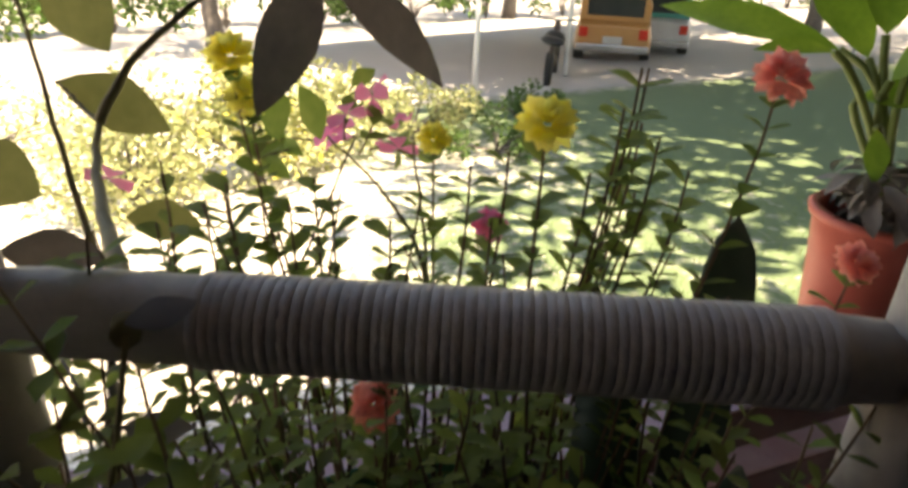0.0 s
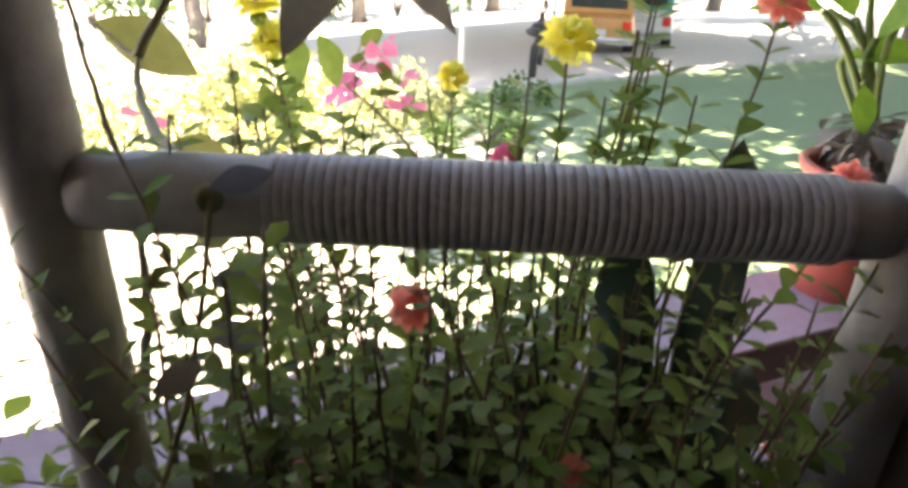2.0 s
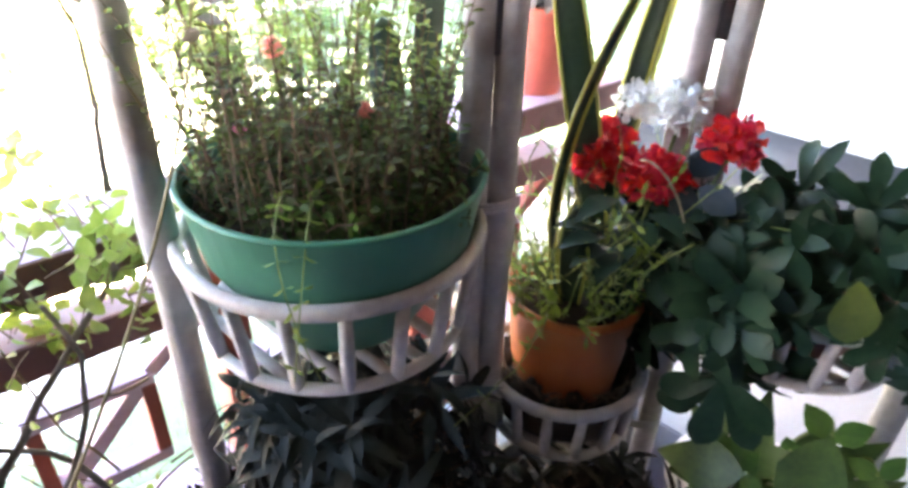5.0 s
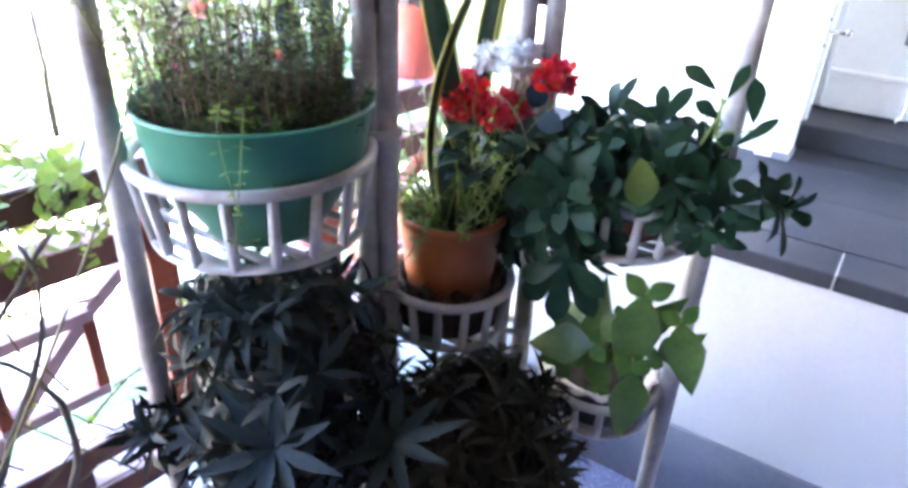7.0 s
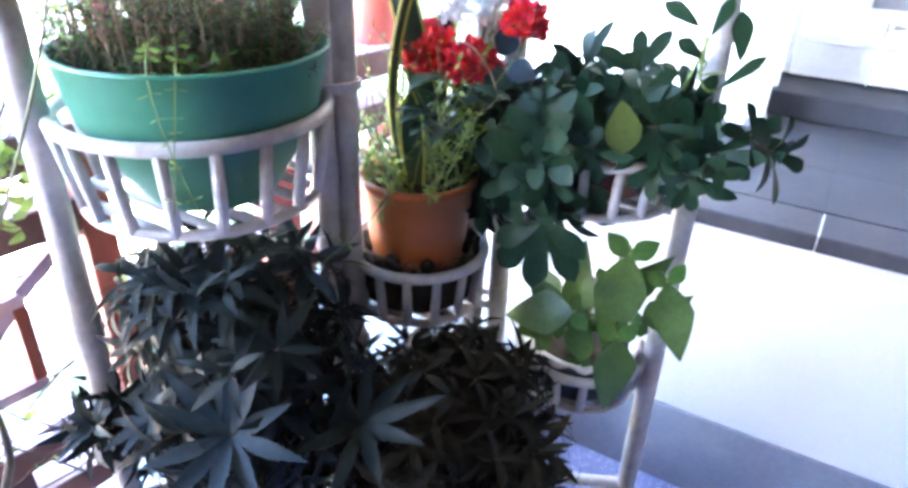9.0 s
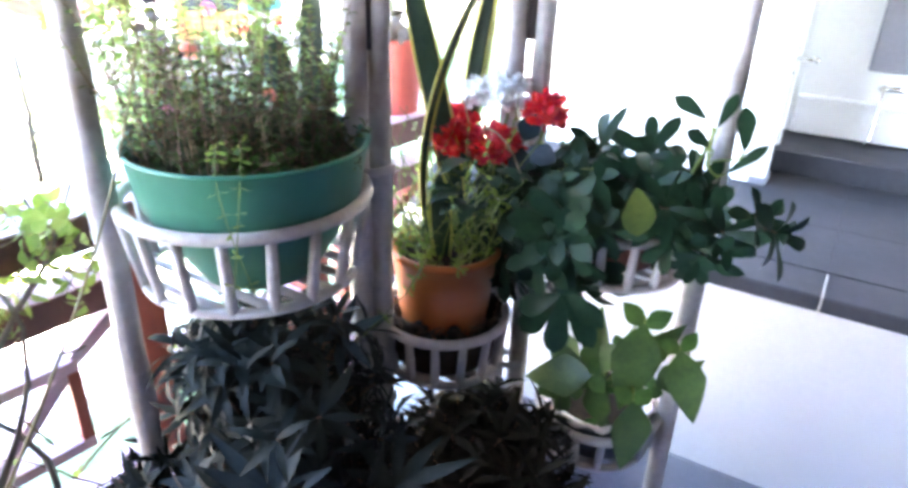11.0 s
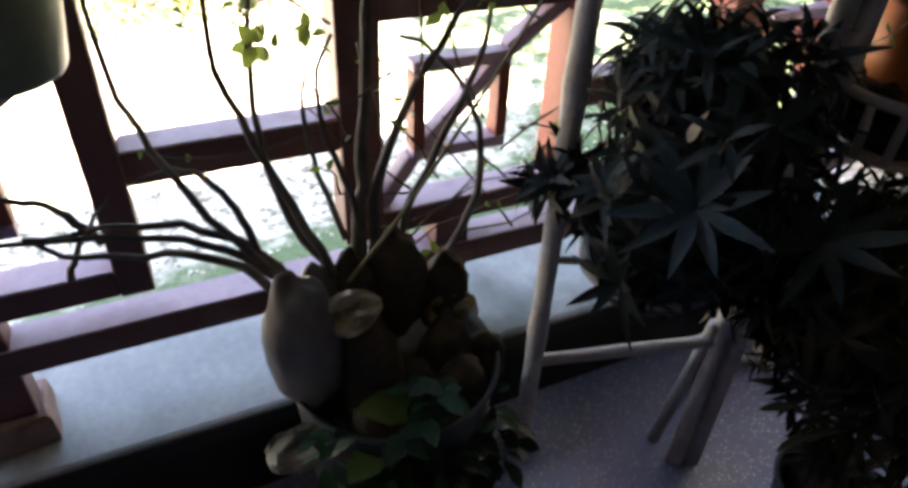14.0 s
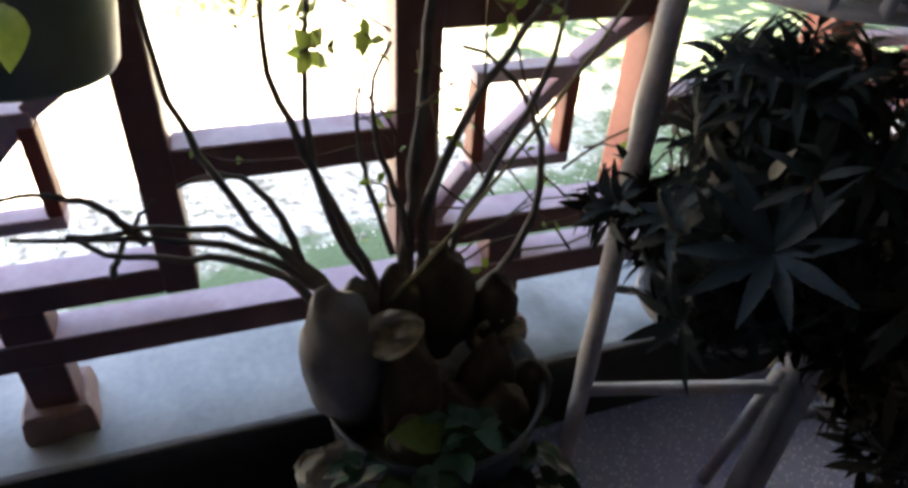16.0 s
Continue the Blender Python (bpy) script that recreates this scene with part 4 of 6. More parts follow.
def foliage(name, centre, n, ln, wd, material, label, low=0.0, high=0.25, r=0.08, rise=(0.1, 1.0), bend=(0.3, 1.1), stem_m=None, fold=0.25, z_scatter=0.15, widest=0.45, squash=1.0, group=""):
    """A plant of larger leaves, each on its own stalk, springing from a crown."""
    c = Vector(centre)
    t = thing(name, label, "plant", group, at=c)
    st, lv = Shape(), Shape()
    for i in range(n):
        a = i * 2.399 + rng.uniform(-0.3, 0.3)
        rr = r * math.sqrt(rng.random())
        z = low + (high - low) * rng.random()
        out = Vector((math.cos(a), math.sin(a) * squash, 0))
        p = c + Vector((out.x * rr, out.y * rr, z))
        d = out + Vector((0, 0, rng.uniform(*rise)))
        sc = rng.uniform(0.7, 1.15)
        foot = c + Vector((out.x * rr * 0.2, out.y * rr * 0.2, 0))
        base = p + d.normalized() * rng.uniform(0, z_scatter)
        if n <= 40:
            st, lv = Shape(), Shape()
        st.tube(bezier(foot, foot + Vector((0, 0, z * 0.6)), p, base, 4), 0.0024, 5)
        lv.leaf(base, d, Vector((0, 0, 1)) + sphere_dir() * 0.25, ln * sc, wd * sc, rng.uniform(*bend), fold, 6, widest)
        if n <= 40:
            part("stalk", st, stem_m or STEM_GREEN, part("leaf", lv, material, t))
    if n > 40:
        part("stem_mass", st, stem_m or STEM_GREEN, t, kind="stuff")
        part("leaf_mass", lv, material, t, kind="stuff")
    return t


def thicket(name, centre, radii, n, ln, wd, material, label, foot, down=0.0, droop=(0.2, 1.1), widest=0.5, blunt=1.0, category="plant"):
    """A dense plant whose leaves fill an uneven rounded mass, on stems that rise from its foot."""
    c, foot = Vector(centre), Vector(foot)
    t = thing(name, label, category, at=foot)
    st, lv = Shape(), Shape()
    tips = []
    for i in range(max(8, n // 9)):
        d = sphere_dir() * rng.uniform(0.35, 1.0)
        tip = c + Vector((d.x * radii[0], d.y * radii[1], d.z * radii[2]))
        tips.append((tip, d))
        st.tube([jitter(p, 0.004) for p in bezier(foot, foot + Vector((0, 0, 0.5 * (c.z - foot.z))), tip - Vector((0, 0, 0.06)), tip, 5)], [0.0035, 0.003, 0.0028, 0.0025, 0.002, 0.0015], 5)
    for i in range(n):
        tip, d = tips[i % len(tips)]
        a = i * 2.4
        out = (Vector((math.cos(a), math.sin(a), rng.uniform(-0.3, 0.7) - down)) + d * 0.7)
        sc = rng.uniform(0.65, 1.2)
        lv.leaf(jitter(tip, 0.018), out, Vector((0, 0, 1)) + sphere_dir() * 0.45, ln * sc, wd * sc, rng.uniform(*droop), 0.28, 6, widest, blunt)
    part("stem_mass", st, STEM, t, kind="stuff")
    leaf_parts(lv, material, t, WALKWAY)
    return t


def whorl(lv, c, axis, n, ln, wd, spread=1.1, bend=0.7, widest=0.68, blunt=1.6, fold=0.2):
    """Leaves set round the tip of a shoot."""
    c, axis = Vector(c), Vector(axis).normalized()
    o = axis.orthogonal().normalized()
    for k in range(n):
        out = Matrix.Rotation(k * 2.4 + rng.uniform(-0.3, 0.3), 3, axis) @ o
        w = spread * (0.45 + 0.75 * k / n) * rng.uniform(0.85, 1.15)
        d = axis * math.cos(w) + out * math.sin(w)
        sc = (0.72 + 0.4 * k / n) * rng.uniform(0.85, 1.15)
        lv.leaf(c - axis * 0.012 * k / n, d, axis - d * 0.2, ln * sc, wd * sc, bend * rng.uniform(0.5, 1.4), fold, 7, widest, blunt)


def whorled(name, foot, shoots, n, ln, wd, material, label, spread=1.1, bend=0.7, widest=0.68, blunt=1.6, stem=0.0032):
    """A plant of many shoots that rise from its foot, each ending in a whorl."""
    foot = Vector(foot)
    t = thing(name, label, "plant", at=foot)
    st, lv = Shape(), Shape()
    for tip, axis in shoots:
        tip, axis = Vector(tip), Vector(axis).normalized()
        st.tube(bezier(foot + sphere_dir() * 0.015, foot.lerp(tip, 0.3) + Vector((0, 0, 0.05)), tip - axis * 0.06, tip, 6), [stem * (1.1 - 0.08 * k) for k in range(7)], 5)
        whorl(lv, tip, axis, n + rng.randint(-1, 2), ln * rng.uniform(0.85, 1.15), wd * rng.uniform(0.9, 1.1), spread, bend, widest, blunt)
    part("stem_mass", st, STEM, t, kind="stuff")
    leaf_parts(lv, material, t, WALKWAY)
    return t


def mass(centre, radii, n, lift=0.35):
    """Shoot tips spread through an uneven rounded mass, facing outwards."""
    out = []
    for k in range(n):
        d = sphere_dir()
        rr = rng.uniform(0.45, 1.0)
        tip = Vector(centre) + Vector((d.x * radii[0], d.y * radii[1], d.z * radii[2])) * rr
        out.append((tip, d + Vector((0, 0, lift)) + sphere_dir() * 0.3))
    return out


bx, by = B3
TOPS = [((x, y, z), (dx, -0.7, 0.55)) for x, y, z, dx in ((0.62, -0.56, 0.97, -0.5), (0.66, -0.61, 0.98, -0.2), (0.71, -0.6, 1.0, 0.0), (0.76, -0.61, 0.98, 0.2), (0.8, -0.57, 1.0, 0.2), (0.84, -0.6, 0.98, 0.4), (0.69, -0.5, 1.02, -0.2), (0.77, -0.49, 1.02, 0.2), (0.86, -0.53, 0.99, 0.6), (0.6, -0.6, 0.94, -0.6), (0.55, -0.58, 0.91, -0.8))]
whorled("leafy_plant", (bx, by, 0.93), TOPS + mass((bx - 0.02, by - 0.05, 0.96), (0.19, 0.13, 0.06), 26, 0.1), 9, 0.082, 0.025, DARK_LEAF, "dark green plant with spoon shaped leaves in the rattan basket", 1.25, 1.0, 0.6)
HANG = [((x, y, z), (dx, -0.5, dz)) for x, y, z, dx, dz in ((0.71, -0.6, 0.82, 0.05, -0.5), (0.655, -0.58, 0.84, -0.3, -0.35), (0.61, -0.57, 0.86, -0.3, -0.1), (0.56, -0.57, 0.85, -0.5, 0.1), (0.58, -0.56, 0.8, -0.3, -0.3), (0.68, -0.6, 0.89, 0.0, 0.1), (0.63, -0.6, 0.92, -0.2, 0.2), (0.74, -0.6, 0.86, 0.2, 0.0), (0.54, -0.54, 0.91, -0.4, 0.3), (0.72, -0.6, 0.94, 0.2, 0.1), (0.66, -0.645, 0.875, -0.2, 0.0), (0.715, -0.655, 0.885, 0.1, -0.1), (0.69, -0.655, 0.935, 0.0, 0.2))]
whorled("leafy_plant", (bx - 0.08, by - 0.08, 0.95), HANG + mass((0.59, -0.56, 0.86), (0.11, 0.08, 0.12), 20, 0.0), 9, 0.09, 0.036, DARK_LEAF, "dark green broad leaved shoots hanging in front of the basket", 1.2, 0.6, 0.66, 1.8)
SIDE = [((0.88, -0.56, 0.97), (0.2, -0.6, 0.3)), ((0.92, -0.57, 0.95), (0.5, -0.6, 0.2)), ((0.96, -0.55, 0.98), (0.7, -0.4, 0.4)), ((0.99, -0.55, 0.96), (0.9, -0.3, 0.0)), ((0.9, -0.58, 0.91), (0.2, -0.7, -0.3)), ((0.85, -0.58, 0.92), (-0.2, -0.7, -0.1))]
whorled("leafy_plant", (bx + 0.06, by, 0.94), SIDE, 8, 0.075, 0.027, DARK_LEAF, "dark green side shoots leaning past the basket post")
low = thing("shoot", "hanging shoot with a ring of broad dark leaves", "plant", at=(0.7, -0.6, 0.84))
part("stem", Shape().tube(bezier((bx - 0.03, by - 0.1, 0.95), (0.69, -0.64, 0.95), (0.7, -0.65, 0.88), (0.706, -0.645, 0.815), 6), 0.003, 6), STEM_GREEN, low)
for ex_, ez, ey, w in ((0.63, 0.7, -0.66, 0.045), (0.712, 0.705, -0.68, 0.044), (0.775, 0.735, -0.66, 0.04), (0.64, 0.77, -0.68, 0.04), (0.78, 0.79, -0.67, 0.038), (0.67, 0.72, -0.6, 0.04), (0.745, 0.73, -0.61, 0.038)):
    s1 = Shape()
    d = Vector((ex_, ey, ez)) - Vector((0.706, -0.645, 0.815))
    s1.leaf((0.706, -0.645, 0.815), d, (0.35, -0.8, 0.45), d.length * 1.08, w, 0.5, 0.2, 8, 0.62, 1.6)
    part("leaf", s1, DARK_LEAF, low)
up = thing("shoot", "upright shoot with a few broad dark leaves", "plant", at=(bx + 0.1, by, 0.95))
part("stem", Shape().tube(bezier((bx + 0.1, by, 0.95), (bx + 0.11, by - 0.02, 1.0), (0.872, -0.55, 1.05), (0.874, -0.55, 1.1), 6), 0.0026, 6), STEM_GREEN, up)
for b, e, w in (((0.862, -0.55, 1.11), (0.815, -0.56, 1.142), 0.026), ((0.878, -0.55, 1.1), (0.897, -0.54, 1.15), 0.02), ((0.922, -0.55, 1.072), (0.917, -0.56, 1.135), 0.03), ((0.9, -0.54, 1.03), (0.95, -0.53, 1.08), 0.018), ((0.874, -0.55, 1.07), (0.845, -0.57, 1.095), 0.024)):
    s1 = Shape()
    d = Vector(e) - Vector(b)
    s1.leaf(b, d, (0.4, -0.8, 0.5), d.length * 1.05, w, 0.35, 0.2, 8, 0.62, 1.5)
    part("stalk", Shape().tube(bezier((0.873, -0.55, 1.04), (0.873, -0.55, 1.06), Vector(b) - d * 0.4, b, 5), 0.0018, 6), STEM_GREEN, part("leaf", s1, DARK_LEAF, up))
lone = thing("yellowing_leaf", "single broad yellow green leaf on the dark plant", "leaf", at=(0.808, -0.675, 1.03))
ls = Shape()
ls.leaf((0.808, -0.675, 1.03), (0.22, -0.15, -0.85), (0.5, -0.8, 0.3), 0.074, 0.05, 0.3, 0.15, 10, 0.5, 1.7)
part("blade", ls, YELLOWING, lone)

lime = thing("arrowhead_plant", "lime green arrow leaved plant in the low rattan basket", "plant", at=(bx + 0.02, by - 0.03, 0.5))
crown = Vector((bx + 0.02, by - 0.04, 0.5))
for (x0, y0, z0), (x1, y1, z1), w in (((0.835, -0.6, 0.775), (0.83, -0.64, 0.6), 0.085), ((0.845, -0.63, 0.64), (0.862, -0.66, 0.5), 0.075), ((0.895, -0.58, 0.735), (0.945, -0.6, 0.6), 0.07), ((0.76, -0.6, 0.64), (0.63, -0.62, 0.6), 0.08), ((0.755, -0.57, 0.61), (0.745, -0.56, 0.745), 0.06),
                                      ((0.71, -0.58, 0.6), (0.655, -0.6, 0.55), 0.065), ((0.775, -0.58, 0.53), (0.765, -0.59, 0.64), 0.06), ((0.83, -0.57, 0.68), (0.89, -0.57, 0.765), 0.05), ((0.73, -0.56, 0.58), (0.65, -0.55, 0.66), 0.06), ((0.8, -0.55, 0.6), (0.82, -0.52, 0.72), 0.06), ((0.86, -0.54, 0.62), (0.93, -0.52, 0.68), 0.065),
                                      ((0.7, -0.5, 0.58), (0.62, -0.46, 0.62), 0.06), ((0.72, -0.59, 0.58), (0.69, -0.6, 0.53), 0.05), ((0.8, -0.6, 0.72), (0.775, -0.62, 0.66), 0.05)):
    b, e = Vector((x0, y0, z0)), Vector((x1, y1, z1))
    d = e - b
    s1 = Shape()
    face = Vector((0.35, -0.75, 0.55)) + sphere_dir() * 0.5
    s1.leaf(b, d, face, d.length * 1.05, w, 0.4, 0.22, 9, 0.3, 0.8)
    side = d.normalized().cross(Vector((0.35, -0.75, 0.55))).normalized()
    for sg in (-1, 1):
        s1.leaf(b + d * 0.04, side * sg * 0.8 - d.normalized() * 0.7, (0.35, -0.75, 0.55), d.length * 0.3, w * 0.42, 0.2, 0.15, 5, 0.45)
    part("stalk", Shape().tube(bezier(crown, crown + Vector((0, 0, 0.07)), b - d * 0.2 + Vector((0, 0.03, 0.02)), b, 6), 0.0026, 6), STEM_GREEN, part("leaf", s1, LIME_LEAF, lime))
ruf = Shape()
ruf.v, ruf.f = [], []
NR = 72
for i in range(NR):
    a = 2 * math.pi * i / NR
    for k, (rr, zz) in enumerate(((0.09, 0.514), (0.104, 0.522), (0.112, 0.518))):
        w = 0.004 * math.sin(a * 14) * (k / 2)
        ruf.v.append(Vector((B4[0] + (rr + w) * math.cos(a), B4[1] + (rr + w) * math.sin(a), zz + 0.006 * math.cos(a * 14) * k / 2)))
for i in range(NR):
    j = (i + 1) % NR
    for k in range(2):
        ruf.f.append((i * 3 + k, j * 3 + k, j * 3 + k + 1, i * 3 + k + 1))
collar = thing("ruffled_collar", "pink and white ruffled rim liner of the pot", "pot liner", at=(B4[0], B4[1], 0.516))
part("frill", ruf, RUFFLE, collar, solid=0.002)

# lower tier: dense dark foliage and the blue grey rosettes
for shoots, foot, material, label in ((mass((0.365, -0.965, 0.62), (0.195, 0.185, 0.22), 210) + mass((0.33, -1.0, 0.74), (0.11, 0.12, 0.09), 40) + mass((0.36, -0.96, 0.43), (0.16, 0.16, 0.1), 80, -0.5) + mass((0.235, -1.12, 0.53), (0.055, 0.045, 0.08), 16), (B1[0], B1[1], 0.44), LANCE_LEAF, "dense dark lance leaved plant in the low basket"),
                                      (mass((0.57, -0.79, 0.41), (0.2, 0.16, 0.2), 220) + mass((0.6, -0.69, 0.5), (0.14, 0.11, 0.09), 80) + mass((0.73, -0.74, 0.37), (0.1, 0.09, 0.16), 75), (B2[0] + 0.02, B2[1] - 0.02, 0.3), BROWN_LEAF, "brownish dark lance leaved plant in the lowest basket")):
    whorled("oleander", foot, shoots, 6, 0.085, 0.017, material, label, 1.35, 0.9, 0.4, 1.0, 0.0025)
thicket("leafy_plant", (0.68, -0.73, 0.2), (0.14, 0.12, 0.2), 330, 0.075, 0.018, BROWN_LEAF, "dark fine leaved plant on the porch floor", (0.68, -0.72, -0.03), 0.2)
for c, ax, n, ln, m in (((0.47, -1.09, 0.605), (0.4, -0.6, 0.65), 10, 0.14, BLUE_LEAF), ((0.32, -1.11, 0.57), (0.0, -0.7, 0.7), 10, 0.085, BLUE_LEAF), ((0.235, -1.145, 0.545), (-0.1, -0.7, 0.6), 8, 0.065, BLUE_LEAF), ((0.58, -0.95, 0.57), (0.4, -0.5, 0.7), 9, 0.13, LANCE_LEAF), ((0.44, -0.9, 0.77), (0.4, -0.4, 0.8), 7, 0.09, BLUE_LEAF), ((0.4, -1.12, 0.44), (0.1, -0.9, 0.2), 9, 0.1, LANCE_LEAF)):
    ro = thing("rosette", "grey blue whorl of pointed leaves among dark foliage", "plant", "rosettes", at=c)
    foot = Vector((B1[0], B1[1], 0.44))
    part("stem", Shape().tube(bezier(foot, foot + Vector((0, 0, 0.05)), Vector(c) - Vector(ax) * 0.08, c, 6), 0.003, 6), STEM, ro)
    for k in range(n):
        s1 = Shape()
        axv = Vector(ax).normalized()
        out = Matrix.Rotation(k * 2 * math.pi / n + rng.uniform(-0.2, 0.2), 3, axv) @ axv.orthogonal().normalized()
        w = rng.uniform(0.75, 1.35)
        s1.leaf(c, axv * math.cos(w) + out * math.sin(w), axv, ln * rng.uniform(0.7, 1.15), 0.008 + 0.115 * ln, rng.uniform(0.1, 0.5), 0.35, 7, 0.38)
        part("leaf", s1, m, ro)
for (x, y, z), d in (((0.36, -1.03, 0.8), (-0.3, -0.5, -0.8)), ((0.5, -0.95, 0.6), (0.2, -0.4, 0.6)), ((0.55, -0.86, 0.5), (-0.2, -0.5, -0.7)), ((0.42, -1.08, 0.68), (0.4, -0.5, 0.6))):
    s1 = Shape()
    s1.leaf((x, y, z), d, (0.4, -0.7, 0.5), 0.085, 0.016, 0.5, 0.3, 6, 0.4)
    tagged(part("withered_leaf", s1, DRY_LEAF), "narrow withered pale leaf caught in the dark foliage", "leaf", "withered leaves")
pot("flower_pot", (B2[0] + 0.02, B2[1] - 0.02), 0.197, 0.13, 0.08, 0.098, DARK_PLASTIC, "black pot in the lowest basket under dark foliage")
pot("flower_pot", (0.68, -0.72), -0.215, 0.2, 0.08, 0.1, DARK_PLASTIC, "low black pot on the porch floor")
foliage("grass_clump", (0.87, -0.68, -0.205), 60, 0.26, 0.006, DARK_LEAF, "clump of dark grassy leaves on the floor", 0.0, 0.03, 0.05, (0.3, 2.0), (0.6, 1.6), z_scatter=0.01, widest=0.3)

# bougainvillea with swollen trunks by the kerb
boug = thing("bougainvillea", "bougainvillea with swollen grey trunks and long bare branches", "plant", at=(0.2, -1.53, 0.27))
TRUNKS = (((0.25, -1.575, 0.39), 0.062, 2.0, 0.1, CAUDEX), ((0.205, -1.415, 0.405), 0.055, 1.8, -0.05, CAUDEX_BROWN), ((0.225, -1.335, 0.375), 0.042, 1.8, -0.1, CAUDEX_BROWN), ((0.29, -1.5, 0.33), 0.052, 2.4, 0.05, CAUDEX_BROWN), ((0.29, -1.37, 0.29), 0.046, 2.1, -0.1, CAUDEX_BROWN),
          ((0.2, -1.48, 0.37), 0.05, 2.2, 0.0, CAUDEX_BROWN), ((0.31, -1.44, 0.24), 0.06, 1.6, 0.0, CAUDEX_BROWN), ((0.19, -1.53, 0.42), 0.032, 1.8, 0.1, CAUDEX), ((0.345, -1.5, 0.26), 0.05, 1.7, 0.1, CAUDEX_BROWN), ((0.34, -1.37, 0.27), 0.046, 1.5, -0.1, CAUDEX_BROWN), ((0.3, -1.3, 0.27), 0.04, 1.4, -0.2, CAUDEX_BROWN))
for (x, y, z), r, tall, tilt, bark in TRUNKS:
    lump = Shape().sphere((0, 0, 0), r, (1, 1, tall), 18, 20, 0.16)
    turn = Matrix.Translation((x, y, z)) @ Matrix.Rotation(tilt, 4, "X")
    for k, v in enumerate(lump.v):
        v = v * (1 + 0.09 * noise.noise(v * 30 + Vector((x, y, z)) * 60) + 0.05 * noise.noise(v * 80))
        v.x *= 1 - 0.1 * v.z / (r * tall)
        v.y *= 1 - 0.1 * v.z / (r * tall)
        lump.v[k] = turn @ v
    part("trunk", lump, bark, boug)
